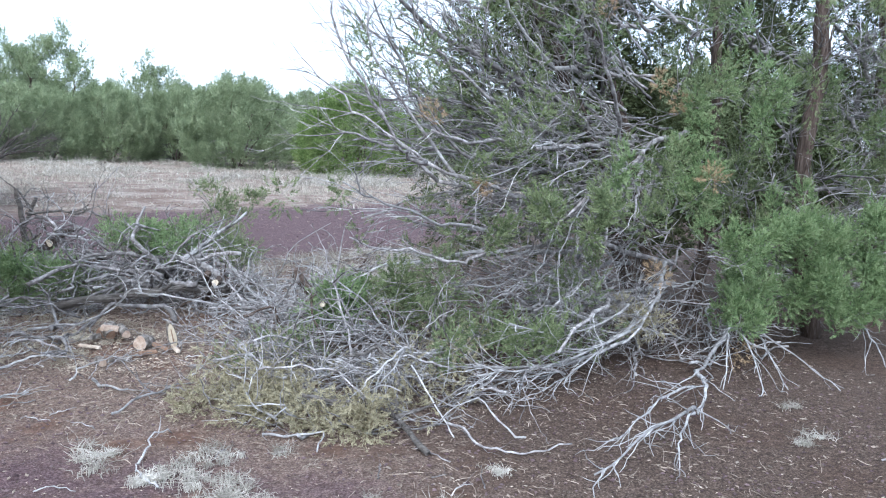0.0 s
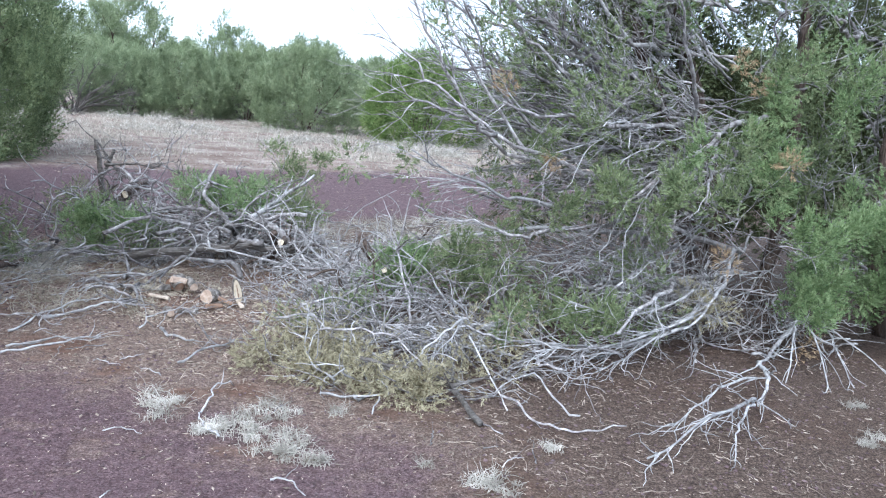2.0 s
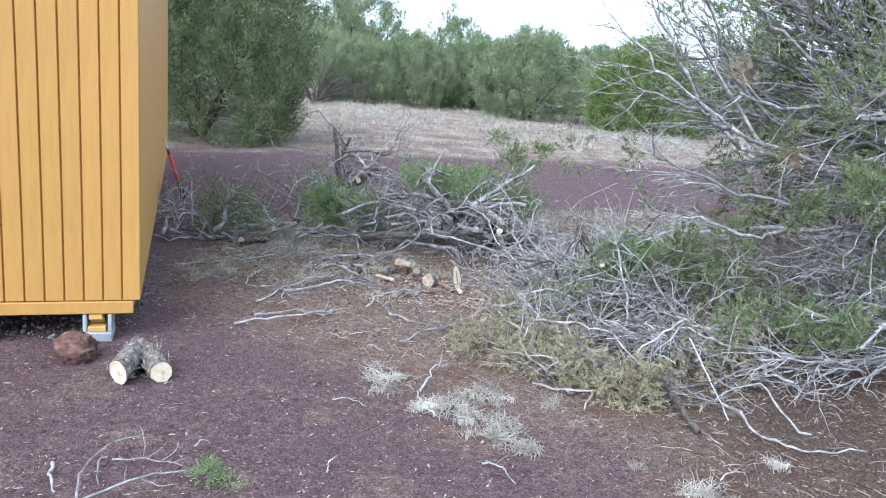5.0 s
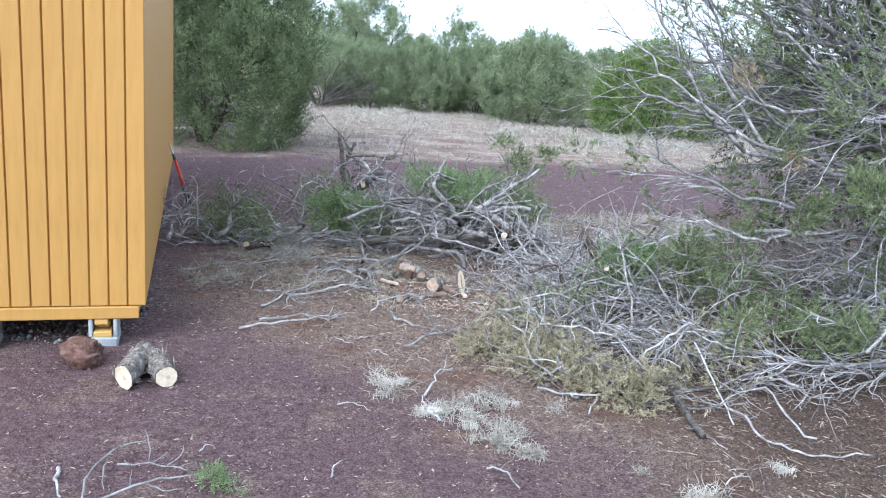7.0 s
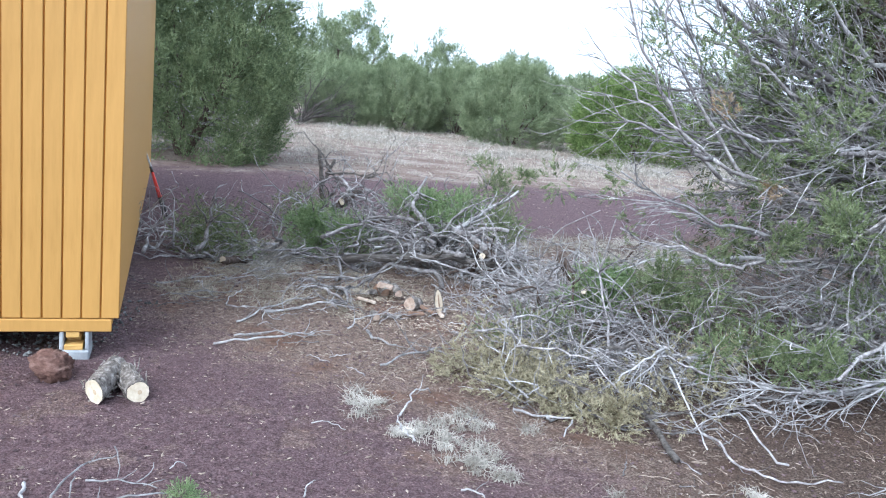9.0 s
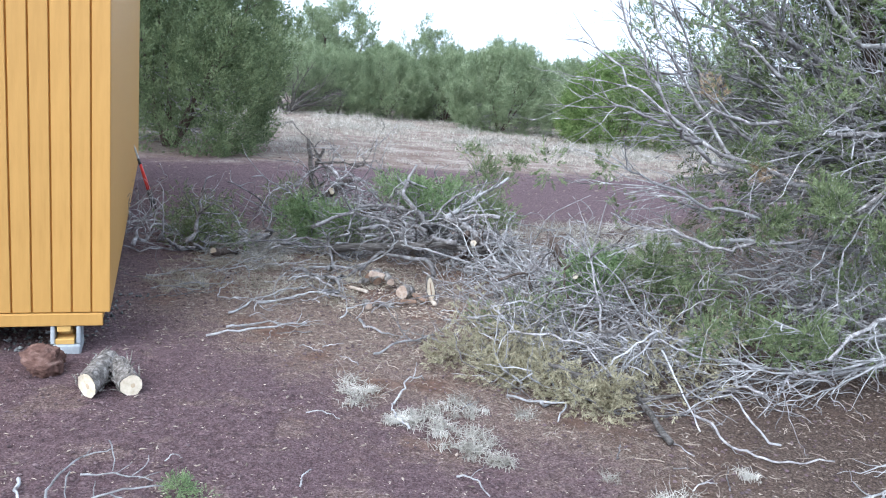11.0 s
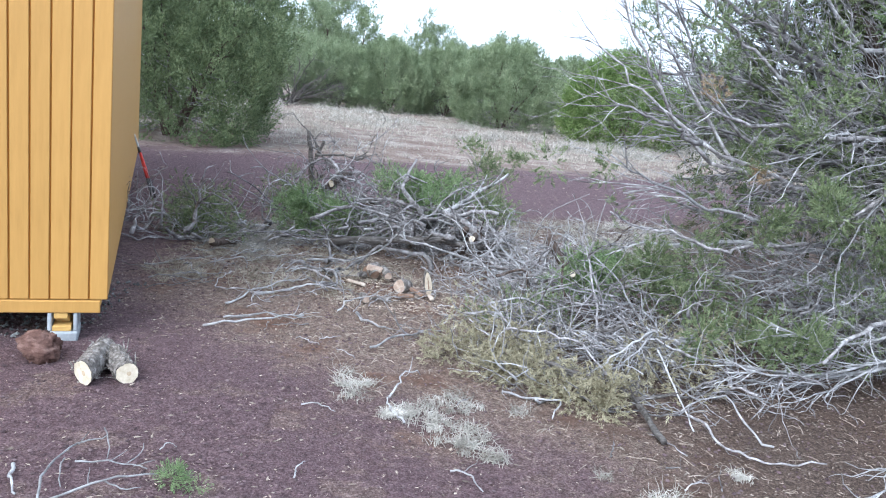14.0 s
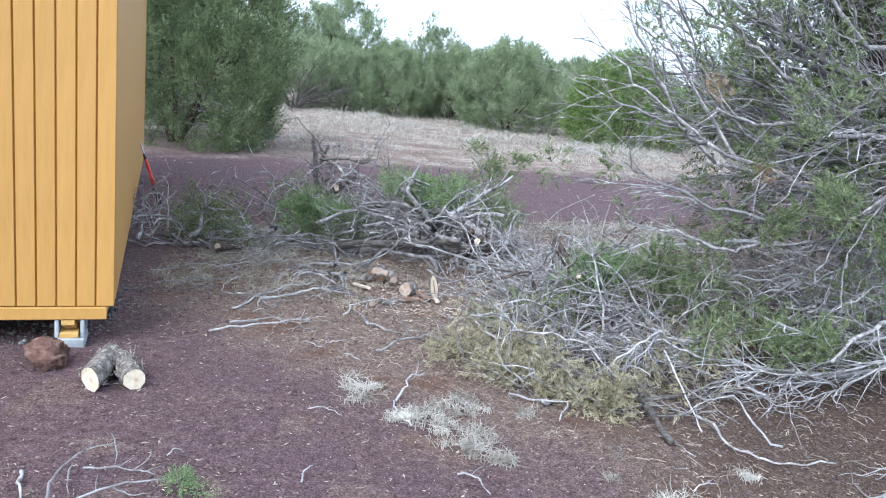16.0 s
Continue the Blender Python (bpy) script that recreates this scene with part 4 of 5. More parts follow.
# bleached branch with a green sprig at the front
def front_branch():
    t = thing("dead_branch", "bleached forked branch with one fresh green sprig", "branch")
    a = [(span((-1.3, 2.5, 0.03), (-1.4, 3.03, 0.05), (-0.05, 0, 0.02), 10, 0.006), 0.0056, 0.0035), (span((-1.4, 3.03, 0.05), (-1.31, 3.1, 0.06), (0.01, -0.01, 0), 6, 0.004), 0.0035, 0.0021), (span((-1.34, 3.15, 0.07), (-1.25, 2.97, 0.03), (0.015, 0, 0.01), 6, 0.003), 0.0035, 0.0021), (span((-1.39, 3.02, 0.05), (-1.385, 3.1, 0.07), (0, 0, 0), 3, 0.002), 0.0021, 0.0014), (span((-1.39, 2.9, 0.05), (-1.32, 2.72, 0.03), (-0.01, 0, 0), 5, 0.004), 0.0035, 0.0021)]
    b = [(span((-1.35, 2.9, 0.04), (-1.06, 2.9, 0.04), (0, 0.015, 0.01), 9, 0.005), 0.0042, 0.0021), (span((-1.15, 2.92, 0.045), (-1.14, 3.07, 0.06), (0.02, 0, 0), 5, 0.003), 0.0028, 0.0014), (span((-1.22, 2.92, 0.045), (-1.18, 3.0, 0.06), (0, 0, 0), 4, 0.003), 0.0021, 0.0014), (span((-1.12, 2.91, 0.04), (-1.05, 2.96, 0.05), (0, 0, 0), 4, 0.003), 0.0021, 0.0014)]
    c = [(span((-1.36, 2.56, 0.03), (-1.0, 2.85, 0.05), (0.02, 0.05, 0.02), 10, 0.006), 0.0056, 0.0028), (span((-1.17, 2.76, 0.05), (-1.03, 2.76, 0.04), (0, -0.015, 0), 6, 0.004), 0.0035, 0.0014), (span((-1.22, 2.73, 0.05), (-1.25, 2.81, 0.07), (0, 0, 0), 4, 0.003), 0.0028, 0.0014)]
    for q in (a, b, c):
        link("branch", *tubes(q, 6), M_WHITE, t, smooth=True)
    link("sprig", *merge(sprays(*clump((-0.95, 2.87, 0.03), 0.05, 110, 0.5, 0.6), 0.035, 18, 0.011, 0.0014, False, 0.8), sprays(*clump((-0.84, 2.84, 0.02), 0.035, 26, 0.5, 0.5), 0.03, 16, 0.01, 0.0013, False, 0.8)), M_BRIGHT, t, "bright green juniper sprig")


front_branch()


# ---- loppers ----
def loppers():
    t = thing("loppers", "red and black loppers leaning against the shed wall", "loppers")
    base, top = np.array((-3.3, 9.0, 0.02)), np.array((-3.62, 9.25, 0.62))
    d = unit(top - base)
    side = np.array((0.6, -0.75, 0.2)) * 0.05
    for k in (-0.5, 0.5):
        o = side * k
        link("handle", *tubes([(np.array([base + o * 2.4, base + (top - base) * 0.35 + o * 1.6]), 0.014, 0.012)], 8), M_BLACK, t, "black grip", True)
        link("handle_tube", *tubes([(np.array([base + (top - base) * 0.35 + o * 1.6, base + (top - base) * 0.8 + o * 0.6]), 0.011, 0.01)], 8), M_RED, t, "bright red handle", True)
    link("pivot", *tubes([(np.array([base + (top - base) * 0.8, base + (top - base) * 0.9]), 0.018, 0.015)], 8), M_BLACK, t, "", True)
    link("blade", *tubes([(np.array([top - d * 0.07, top + d * 0.05, top + d * 0.12 + side * 0.3]), 0.014, 0.004)], 6), M_STEEL, t, "steel blade")


loppers()


# ---- the large juniper ----
def large_juniper():
    t = thing("juniper_tree", "large juniper with grey dead lower limbs and green sprays", "tree", (0, 0, 0))
    trunks = [((4.0, 6.2, 0), (2.45, 5.8, 2.9), (0.15, 0, 0.12), 0.09, 0.035), ((5.35, 5.5, 0), (5.2, 5.5, 3.6), (-0.1, 0, 0), 0.085, 0.05), ((4.3, 6.5, 0), (3.7, 6.8, 3.8), (-0.2, 0, 0), 0.08, 0.03), ((6.9, 6.4, 0), (6.6, 6.4, 3.8), (0.1, 0, 0), 0.08, 0.04), ((4.8, 6.5, 0), (4.7, 6.5, 3.6), (0.2, 0, 0), 0.07, 0.03), ((4.1, 6.2, 0.1), (3.1, 6.1, 3.4), (0.15, 0, 0), 0.06, 0.03)]
    polys = []
    for p0, p1, bow, r0, r1 in trunks:
        poly = span(p0, p1, bow, 16, 0.02)
        polys.append(poly)
        strips = []
        for _ in range(40):
            i = rng.integers(0, 15)
            a = rng.random() * 6.28
            p = poly[i] + np.array((math.cos(a), math.sin(a), 0)) * (r0 + (r1 - r0) * i / 16) * 0.98
            strips.append((grow(p, (poly[i + 1] - poly[i]) * 3 + rng.normal(0, 0.1, 3), 0.25, 4, 0.05), 0.012, 0.004))
        link("trunk", *tubes([(poly, r0, r1)] + strips, 9), M_BARK, t, "shaggy brown bark trunk", True)
    limbs = [((3.3, 6.0, 1.8), (1.3, 5.2, 2.62), (0.08, 0, -0.08), 0.032, 0.013), ((3.7, 6.0, 1.09), (1.6, 5.1, 1.48), (0, 0, -0.07), 0.026, 0.012), ((1.6, 5.1, 1.48), (0.86, 4.9, 1.63), (0, 0, 0.02), 0.016, 0.004),
             ((3.5, 6.0, 1.25), (1.75, 5.3, 1.34), (0, 0, -0.1), 0.024, 0.013), ((1.75, 5.3, 1.34), (0.9, 5.0, 2.6), (-0.1, 0, -0.08), 0.014, 0.006), ((1.9, 5.25, 1.35), (1.05, 5.05, 2.8), (-0.12, 0, -0.1), 0.013, 0.005), ((2.0, 5.3, 1.5), (1.2, 5.2, 2.7), (-0.1, 0, -0.1), 0.012, 0.005), ((1.6, 5.1, 1.48), (0.75, 5.0, 2.1), (-0.05, 0, -0.08), 0.011, 0.004), ((2.1, 5.2, 1.0), (1.0, 4.9, 1.35), (0, 0, -0.06), 0.013, 0.005), ((2.1, 5.2, 0.85), (1.05, 4.9, 1.0), (0, 0, -0.06), 0.012, 0.005), ((2.2, 5.3, 1.9), (1.3, 5.2, 2.9), (-0.1, 0, -0.1), 0.012, 0.005)]
    # the thicket of dead lower limbs, arching out and down on the open side
    for k in range(88):
        z0 = rng.uniform(0.12, 1.9)
        p0 = (rng.uniform(3.4, 4.5) - 0.2 * z0, rng.uniform(5.7, 6.3), z0)
        reach = rng.uniform(0.8, 2.5)
        a = math.radians(rng.uniform(165, 245))
        p1 = (p0[0] + reach * math.cos(a), p0[1] + reach * math.sin(a) * 0.8, max(0.12, z0 * rng.uniform(0.55, 1.15) + rng.uniform(-0.25, 0.35)))
        r = 0.007 + 0.016 * rng.random() ** 2
        limbs.append((p0, p1, (0, 0, rng.uniform(-0.12, 0.14)), r * 1.15, r * 0.4))
    for k in range(100):
        z0 = rng.uniform(0.3, 2.6)
        p0 = (rng.uniform(4.6, 6.8), rng.uniform(5.8, 6.3), z0)
        a = math.radians(rng.uniform(190, 350))
        reach = rng.uniform(0.6, 1.5)
        r = 0.006 + 0.017 * rng.random() ** 2
        limbs.append((p0, (p0[0] + reach * math.cos(a), max(4.8, p0[1] + reach * math.sin(a)), max(0.15, z0 + rng.uniform(-0.4, 0.8))), (0, 0, rng.uniform(-0.1, 0.1)), r, r * 0.35))
    for k in range(40):
        z0 = rng.uniform(1.5, 3.2)
        p0 = (rng.uniform(2.6, 4.2), rng.uniform(5.7, 6.5), z0)
        a = math.radians(rng.uniform(150, 260))
        reach = rng.uniform(0.8, 1.7)
        r = rng.uniform(0.012, 0.024)
        limbs.append((p0, (p0[0] + reach * math.cos(a), p0[1] + reach * math.sin(a) * 0.7, z0 + rng.uniform(0.1, 1.1)), (0, 0, -0.1), r, r * 0.35))
    for k in range(46):
        x0 = rng.uniform(2.2, 3.9)
        p0 = (x0, rng.uniform(5.6, 6.3), 0.9 + (x0 - 1.2) * rng.uniform(0.35, 0.8))
        a = math.radians(rng.uniform(150, 215))
        reach = rng.uniform(0.6, 1.2)
        r = rng.uniform(0.006, 0.013)
        limbs.append((p0, (p0[0] + reach * math.cos(a), p0[1] + reach * math.sin(a) * 0.5, p0[2] + reach * rng.uniform(0.35, 1.0)), (0, 0, -0.06), r, r * 0.4))
    twigs, fine, anchor = [], [], []
    for i, (p0, p1, bow, r0, r1) in enumerate(limbs):
        poly = span(p0, p1, bow, 14, 0.02)
        k = int(4 + 4 * np.linalg.norm(np.array(p1) - p0))
        shoots = side_shoots(poly, k, 0.62, max(r1 * 0.7, 0.0045), 0.15, 0.7, (-0.3 if p1[0] < 3.2 else 0, -0.1, 0.06), 0.2, 7)
        wood = M_WHITE if i % 3 == 2 and i > 5 else M_GREY
        limb = link("limb", *tubes([(poly, r0, r1)], 7), wood, t, smooth=True)
        if i < 36:
            for q in shoots:
                link("side_shoot", *tubes([q], 5), wood, limb, smooth=True)
        else:
            twigs += shoots
        for s in shoots:
            f2 = side_shoots(s[0], 2, 0.3, 0.0032, 0.18, 0.8, (-0.15, -0.05, 0.08), 0.25, 5)
            fine += f2
            anchor.append((s[0][-1], s[0][-1] - s[0][-2]))
    tagged(link("branch_tangle", *tubes([q for i, q in enumerate(twigs) if i % 5 > 1], 5), M_GREY, t, "tangled silver-grey dead branches", True), kind="stuff")
    tagged(link("pale_branch_tangle", *tubes([q for i, q in enumerate(twigs) if i % 5 <= 1], 5), M_WHITE, t, "bleached curling dead branches", True), kind="stuff")
    tagged(link("twig_tangle", *tubes(fine, 3), M_GREY, t, "fine bleached twigs"), kind="stuff")
    # green plumes: sparse on the dead western limbs, dense in the crown
    C, D = [], []

    def add(centre, radius, n, up=1.1, flat=1.5):
        c, d = clump(centre, radius, n, up, flat)
        C.append(c)
        D.append(d)

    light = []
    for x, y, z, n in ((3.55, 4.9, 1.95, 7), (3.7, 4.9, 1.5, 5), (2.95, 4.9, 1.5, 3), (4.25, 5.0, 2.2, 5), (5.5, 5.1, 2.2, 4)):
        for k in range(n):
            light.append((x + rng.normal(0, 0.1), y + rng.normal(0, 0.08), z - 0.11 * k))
    for p, d in anchor:
        keep = 0.08 if p[0] < 2.3 else 0.13
        if rng.random() < keep and p[2] > 0.5:
            add(p, 0.07 + 0.05 * rng.random(), 26)
    for k in range(200):
        x, y, z = rng.uniform(2.2, 6.9), rng.uniform(5.1, 6.4), rng.uniform(0.8, 3.2)
        if z > 0.8 + (x - 1.3) * 1.2 or (z < 1.5 and x < 4.0 and rng.random() < 0.8) or (x < 3.4 and rng.random() < 0.62):
            continue
        if noise.noise((x * 1.5, 7.0, z * 1.3)) < -0.1 or abs(x - 5.15) < 0.17:
            continue
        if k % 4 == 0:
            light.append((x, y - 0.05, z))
        else:
            add((x, y, z), 0.04 + 0.045 * rng.random(), 62, 1.2, 2.4)
    for c, r, n in (((2.25, 5.0, 1.6), 0.11, 60), ((2.15, 5.0, 1.8), 0.08, 40), ((3.22, 4.8, 1.44), 0.15, 110), ((3.2, 4.8, 1.15), 0.12, 80), ((1.0, 5.0, 1.26), 0.06, 30), ((1.9, 5.0, 1.42), 0.09, 40), ((3.68, 5.0, 2.05), 0.2, 130), ((4.83, 5.2, 2.1), 0.2, 130), ((1.85, 5.2, 1.0), 0.1, 40), ((2.6, 5.1, 1.1), 0.12, 60), ((1.5, 5.0, 2.2), 0.08, 36), ((2.1, 5.4, 2.5), 0.18, 90), ((2.25, 4.55, 0.38), 0.1, 150), ((2.1, 4.6, 0.33), 0.08, 80), ((1.62, 4.6, 0.36), 0.1, 100), ((1.75, 5.3, 0.62), 0.15, 150), ((1.55, 5.5, 0.6), 0.12, 110), ((2.75, 4.6, 1.25), 0.09, 170), ((2.6, 4.65, 1.05), 0.08, 120), ((2.3, 4.7, 1.2), 0.09, 120), ((1.95, 4.7, 1.05), 0.08, 100)):
        add(c, r, n)
    link("crown", *sprays(np.concatenate(C), np.concatenate(D), 0.06, 22, 0.023, 0.0029, False, 0.7), M_LEAF, t, "mottled green juniper foliage")
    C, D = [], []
    # plumes high over the front are out of view, added to shade the ground
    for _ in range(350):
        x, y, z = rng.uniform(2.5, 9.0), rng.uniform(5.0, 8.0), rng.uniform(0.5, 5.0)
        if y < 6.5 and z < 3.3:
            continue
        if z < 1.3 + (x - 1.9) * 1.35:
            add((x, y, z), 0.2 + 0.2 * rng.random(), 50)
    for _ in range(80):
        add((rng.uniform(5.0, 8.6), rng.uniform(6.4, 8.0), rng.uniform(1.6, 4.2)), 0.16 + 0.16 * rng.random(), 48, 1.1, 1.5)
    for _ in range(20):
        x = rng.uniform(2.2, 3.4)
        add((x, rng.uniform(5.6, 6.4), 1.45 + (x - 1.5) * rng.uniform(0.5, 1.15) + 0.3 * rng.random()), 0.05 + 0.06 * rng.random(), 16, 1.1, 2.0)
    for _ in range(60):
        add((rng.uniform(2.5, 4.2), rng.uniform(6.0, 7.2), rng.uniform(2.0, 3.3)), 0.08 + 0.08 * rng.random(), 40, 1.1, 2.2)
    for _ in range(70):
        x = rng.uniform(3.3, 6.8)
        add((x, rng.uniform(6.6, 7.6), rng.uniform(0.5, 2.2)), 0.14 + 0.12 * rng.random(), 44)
    link("inner_crown", *sprays(np.concatenate(C), np.concatenate(D), 0.12, 18, 0.048, 0.0055, False, 0.7), M_INNER_SHADE, t, "dark shaded inner foliage")
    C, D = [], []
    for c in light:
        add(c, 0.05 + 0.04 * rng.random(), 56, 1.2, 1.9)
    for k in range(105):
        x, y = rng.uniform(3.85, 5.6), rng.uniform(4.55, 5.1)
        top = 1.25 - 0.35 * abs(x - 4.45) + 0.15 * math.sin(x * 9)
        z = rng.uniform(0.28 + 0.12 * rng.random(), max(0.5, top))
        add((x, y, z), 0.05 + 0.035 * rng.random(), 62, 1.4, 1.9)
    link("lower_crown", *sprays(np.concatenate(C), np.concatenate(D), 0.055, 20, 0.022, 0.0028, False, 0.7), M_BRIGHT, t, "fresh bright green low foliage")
    for c, r in (((1.64, 5.0, 1.8), 0.07), ((3.49, 4.6, 1.45), 0.08), ((2.0, 5.0, 1.32), 0.04), ((3.3, 5.0, 2.1), 0.06), ((3.45, 5.0, 1.95), 0.05), ((2.9, 5.1, 2.6), 0.06), ((3.9, 4.7, 0.15), 0.08), ((3.2, 4.7, 0.75), 0.08)):
        tagged(link("dead_foliage", *sprays(*clump(c, r, 40, 0.9, 1.2), 0.045, 14, 0.022, 0.002), M_TAN, t, "dried orange tan foliage"), kind="stuff")
    # the low dead branches that sweep down to the ground
    for p0, p1, bow, r, n, ln in (((3.85, 5.6, 0.7), (2.95, 4.65, 0.3), (0.06, 0, 0), 0.028, 8, 0.5), ((2.95, 4.65, 0.3), (1.5, 4.5, 0.26), (0, 0, -0.08), 0.018, 16, 0.6), ((3.0, 4.7, 0.36), (1.75, 4.4, 0.2), (0, 0, -0.07), 0.015, 14, 0.5), ((3.1, 4.8, 0.4), (2.2, 4.4, 0.08), (0, 0, -0.05), 0.014, 12, 0.5), ((3.1, 4.9, 0.5), (2.0, 4.5, 0.5), (0, 0, -0.1), 0.014, 12, 0.5), ((4.07, 5.0, 0.3), (3.38, 4.45, 0.12), (0, 0, -0.03), 0.03, 3, 0.3), ((3.38, 4.45, 0.12), (2.9, 3.75, 0.1), (0.06, 0, 0.04), 0.022, 8, 0.45), ((2.95, 3.85, 0.1), (1.95, 3.25, 0.04), (0.02, -0.03, 0.07), 0.016, 16, 0.4), ((3.2, 4.2, 0.1), (2.3, 3.6, 0.06), (0, 0, 0.09), 0.013, 12, 0.4), ((2.9, 3.8, 0.1), (2.4, 3.2, 0.04), (0, 0, 0.04), 0.011, 8, 0.3), ((4.0, 4.95, 0.3), (3.75, 4.2, 0.03), (0, 0, 0.1), 0.014, 8, 0.4), ((4.0, 4.95, 0.3), (3.5, 4.3, 0.03), (0, 0, 0.1), 0.013, 8, 0.4), ((4.05, 4.95, 0.3), (3.95, 4.2, 0.03), (0, 0, 0.1), 0.013, 8, 0.4), ((4.1, 4.95, 0.3), (4.3, 4.1, 0.03), (0, 0, 0.06), 0.011, 6, 0.3), ((5.2, 5.0, 0.3), (4.9, 4.3, 0.1), (0, 0, 0.1), 0.013, 6, 0.4)):
        poly = span(p0, p1, bow, 12, 0.009)
        poly[:, 2] = np.maximum(poly[:, 2], 0.02)
        d = unit(np.array(p1) - p0)
        r *= 0.72
        sh = side_shoots(poly, int(n * 1.25), ln, r * 0.42, 0.19, 0.5, d * 0.4, 0.05, 7)
        b = link("low_branch", *tubes([(poly, r, r * 0.4)], 6), M_WHITE, t, "bleached dead branch sweeping to the ground", True)
        for q in sh:
            link("side_shoot", *tubes([q], 5), M_WHITE, b, smooth=True)
    return t


large_juniper()
stick("stick", "straight pale stick leaning on the brush", (1.33, 4.38, 0.3), (1.45, 3.91, 0.02), 0.0055, 0.004, (0, 0, 0), M_WHITE, 0, 0.3, "sticks on the ground", wig=0.003)


# ---- background junipers ----
def bushy_tree(label, height, width, mat, plumes, per, leaf, ragged=0.18, skirt=0.0, inner=0.3, dead=26):
    """A juniper: trunk and limbs, dead low branches, and many upswept plumes of sprays down to the skirt."""
    t = thing("juniper_tree", label, "tree", group="background junipers")
    lines = []
    for k in range(5):
        a = k * 1.26 + rng.random()
        poly = grow((0.1 * math.cos(a), 0.1 * math.sin(a), 0), (math.cos(a) * 0.4, math.sin(a) * 0.4, 1), height * 0.75, 8, 0.08, (0, 0, 0.2))
        lines.append((poly, 0.035 * height / 3, 0.012))
        lines += side_shoots(poly, 10, height * 0.3, 0.016, 0.14, 0.9, (0, 0, 0.1), 0.1)
    link("trunk", *tubes(lines, 6), M_BARK, t)
    low = []
    for _ in range(dead):
        a, z = rng.random() * 6.28, height * (0.02 + 0.3 * rng.random())
        r = width * 0.5 * (0.4 + 0.3 * rng.random())
        poly = grow((0.3 * r * math.cos(a), 0.3 * r * math.sin(a), z), (math.cos(a), math.sin(a), 0.1 * rng.normal()), r * 0.75, 8, 0.15)
        low.append((poly, 0.02, 0.007))
        low += side_shoots(poly, 5, width * 0.12, 0.009, 0.2, 0.9, (0, 0, 0), 0.3)
    tagged(link("dead_branch_tangle", *tubes(low, 4), M_GREY, t, "grey dead branches low in the crown"), kind="stuff")
    C, D = [], []
    ox, oz = rng.random() * 50, rng.random() * 50
    for k in range(plumes):
        a = rng.random() * 6.28
        h = rng.random() ** 0.85
        prof = math.sqrt(max(0.02, 1 - (max(0, h - 0.3) / 0.7) ** 2)) * (0.84 + 0.16 * min(1, h / 0.22))
        prof *= 1 + ragged * 2.2 * noise.noise((ox + 1.6 * math.cos(a), 1.6 * math.sin(a), oz + h * 3.2))
        deep = rng.random() < inner
        r = width / 2 * prof * ((0.35 + 0.4 * rng.random()) if deep else (0.8 + 0.16 * rng.random()))
        top = height * (1 + ragged * 0.9 * noise.noise((ox + 2.2 * math.cos(a), oz + 2.2 * math.sin(a), 4.0)))
        c = np.array((r * math.cos(a), r * math.sin(a), top * (skirt + (0.93 - skirt) * h)))
        axis = unit(np.array((math.cos(a) * (1 - h) * 0.7, math.sin(a) * (1 - h) * 0.7, 0.9)) + rng.normal(0, 0.22, 3))
        lr = width * (0.022 + 0.03 * rng.random())
        v = rng.normal(0, 1, (per, 3))
        v /= np.linalg.norm(v, axis=1, keepdims=True)
        s = rng.random((per, 1)) * 2 - 1
        q = c + axis * s * lr * 1.7 + v * lr * (1.05 - 0.6 * (s * 0.5 + 0.5)) * (0.6 + 0.4 * rng.random((per, 1)))
        q[:, 2] = np.maximum(q[:, 2], 0.05)
        C.append(q)
        D.append(v * 0.75 + axis * 0.75 + rng.normal(0, 0.2, (per, 3)))
    link("crown", *sprays(np.concatenate(C), np.concatenate(D), leaf * 1.6, 14, leaf * 0.7, leaf * 0.125, True, 0.6), mat, t)
    return t


def dead_shrub():
    """A grey leafless dome of twigs with a little green on top."""
    t = thing("dead_juniper", "grey leafless juniper thicket with sparse green top", "tree", (-7.6, 37, 0))
    lines = []
    for _ in range(34):
        a = rng.random() * 6.28
        poly = grow((0.2 * math.cos(a), 0.2 * math.sin(a), 0), (math.cos(a), math.sin(a), 0.4 + 1.3 * rng.random()), 2.6, 10, 0.14, (0, 0, -0.4))
        lines.append((poly, 0.035, 0.012))
        lines += side_shoots(poly, 14, 0.9, 0.012, 0.2, 0.9, (0, 0, 0), 0.25)
    link("branch_tangle", *tubes(lines, 4), M_LIMB, t, "tangled grey dead branches")
    cc = [clump((rng.normal(0, 1.0), rng.normal(0, 0.7), rng.uniform(1.1, 3.2)), 0.22, 40, 1.0, 1.6) for _ in range(55)]
    link("crown", *sprays(np.concatenate([q[0] for q in cc]), np.concatenate([q[1] for q in cc]), 0.14, 12, 0.06, 0.012, True, 0.6), M_FARHAZE, t)


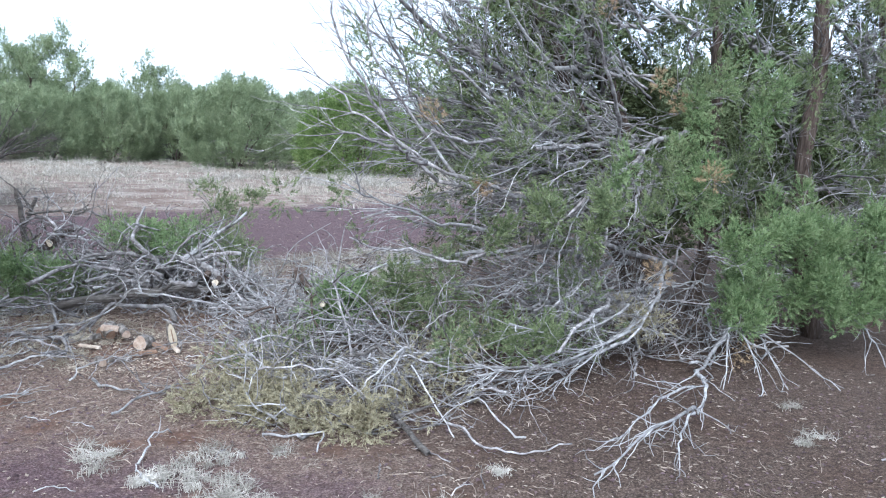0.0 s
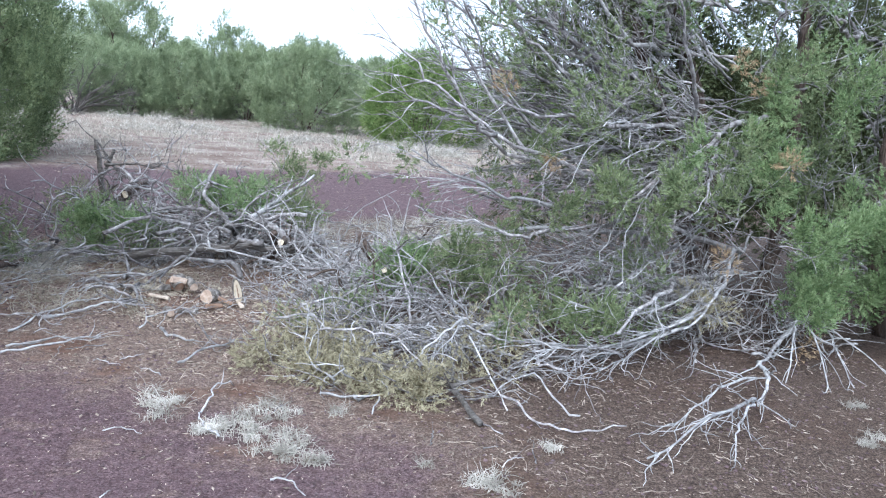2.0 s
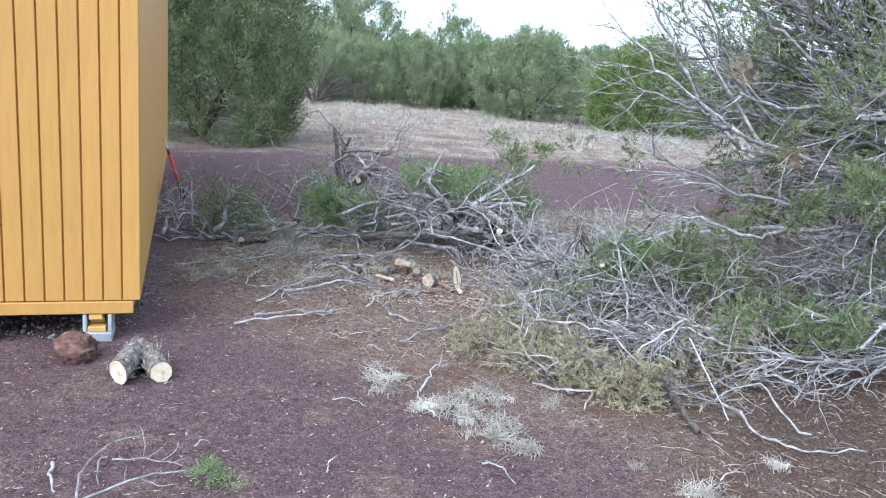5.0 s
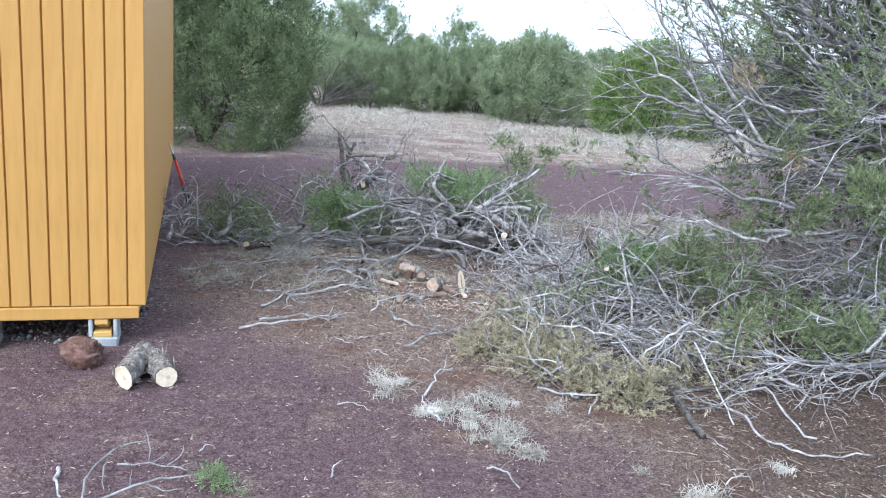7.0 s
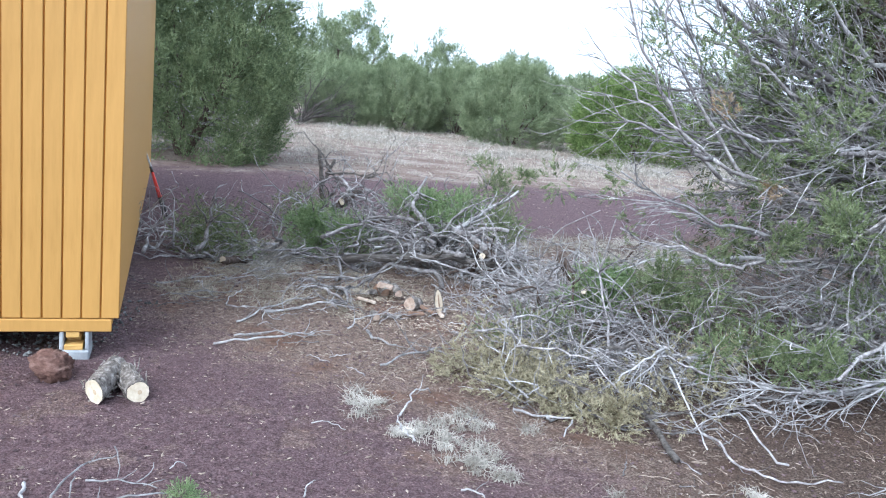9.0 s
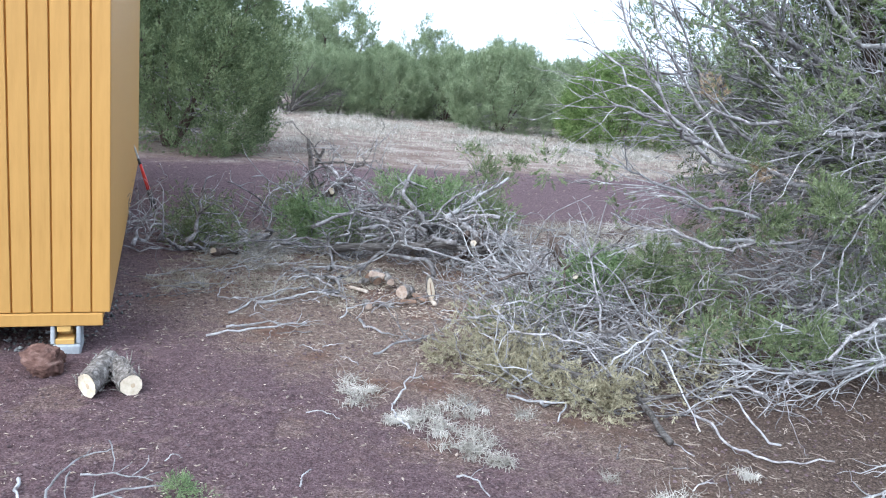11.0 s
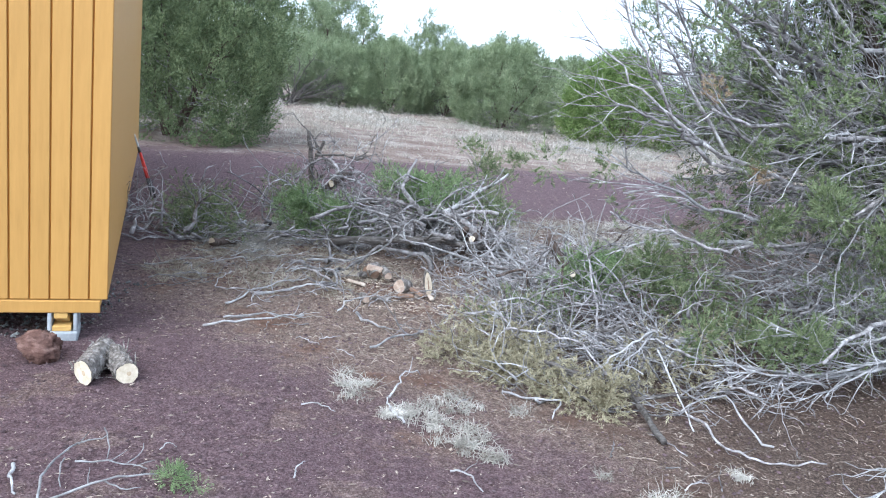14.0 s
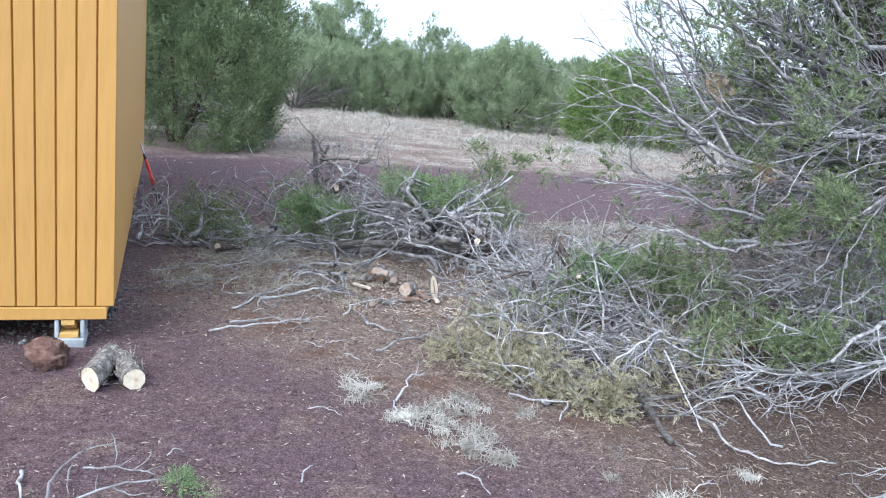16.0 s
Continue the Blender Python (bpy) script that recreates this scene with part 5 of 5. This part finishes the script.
near_left = bushy_tree("dense dark green juniper behind the shed", 4.9, 4.9, M_FAR, 1400, 44, 0.05, 0.14, 0.0, 0.34, 30)
near_left.location = (-5.82, 16.6, 0)
far_a = bushy_tree("rounded grey-green juniper at the meadow edge", 3.5, 4.4, M_FARHAZE, 700, 34, 0.068, 0.14)
far_b = bushy_tree("rounded bright green juniper at the meadow edge", 3.5, 4.9, M_FARLIT, 760, 34, 0.068, 0.1)
far_c = bushy_tree("tall open juniper behind the tree line", 5.6, 4.8, M_FARHAZE, 230, 40, 0.085, 0.4, 0.22, 0.25)
far_a.location, far_b.location, far_c.location = (2.2, 35, 0), (6.5, 31, 0), (-6.2, 46, 0)
far_a.scale = (1.1, 1.1, 1.1)
far_c.scale = (1.06, 1.06, 1.06)
dead_shrub()
for src, x, y, rz, s in ((far_c, -8.6, 47, 160, 0.98), (far_a, -5.6, 39, 50, 0.9), (far_a, -3.2, 40, 140, 1.0), (far_c, -1.5, 43, 200, 0.82), (far_a, -0.3, 42, 310, 1.05), (far_c, 8.4, 42, 20, 0.76), (far_a, 11.4, 35, 260, 1.0), (far_c, -10.8, 44, 90, 0.98), (far_c, -13.5, 46, 310, 0.95), (far_a, -1.4, 46, 20, 0.95), (far_a, 4.6, 46, 75, 1.0), (far_b, 13.8, 30, 130, 1.0), (far_a, 17, 31, 220, 1.1), (far_c, 14, 42, 120, 0.9), (far_a, 20, 36, 10, 1.2), (far_c, 24, 38, 70, 1.0), (far_a, 22, 27, 170, 1.15), (far_b, 27, 30, 250, 1.1), (far_c, 30, 34, 30, 1.1), (far_a, 26, 22, 95, 1.1), (far_a, 15, 21, 15, 1.0), (far_a, 11.5, 17, 77, 0.95), (far_c, 19, 24, 200, 1.0), (far_a, -10.5, 39, 190, 0.95), (far_a, -14, 36, 250, 1.1), (far_a, -9.5, 22, 250, 1.3), (far_a, 1.5, 56, 45, 1.2), (far_a, -4.5, 55, 145, 1.2), (far_a, 8, 56, 245, 1.25), (far_a, 2.6, 60, 245, 1.2), (far_a, 5.2, 62, 200, 1.2), (far_a, -8.5, 54, 30, 1.25), (far_a, 12.0, 54, 80, 1.25)):
    ob = copy_thing(src, pose(x, y, 0, 0, 0, rz))
    ob.scale = (s, s, s)
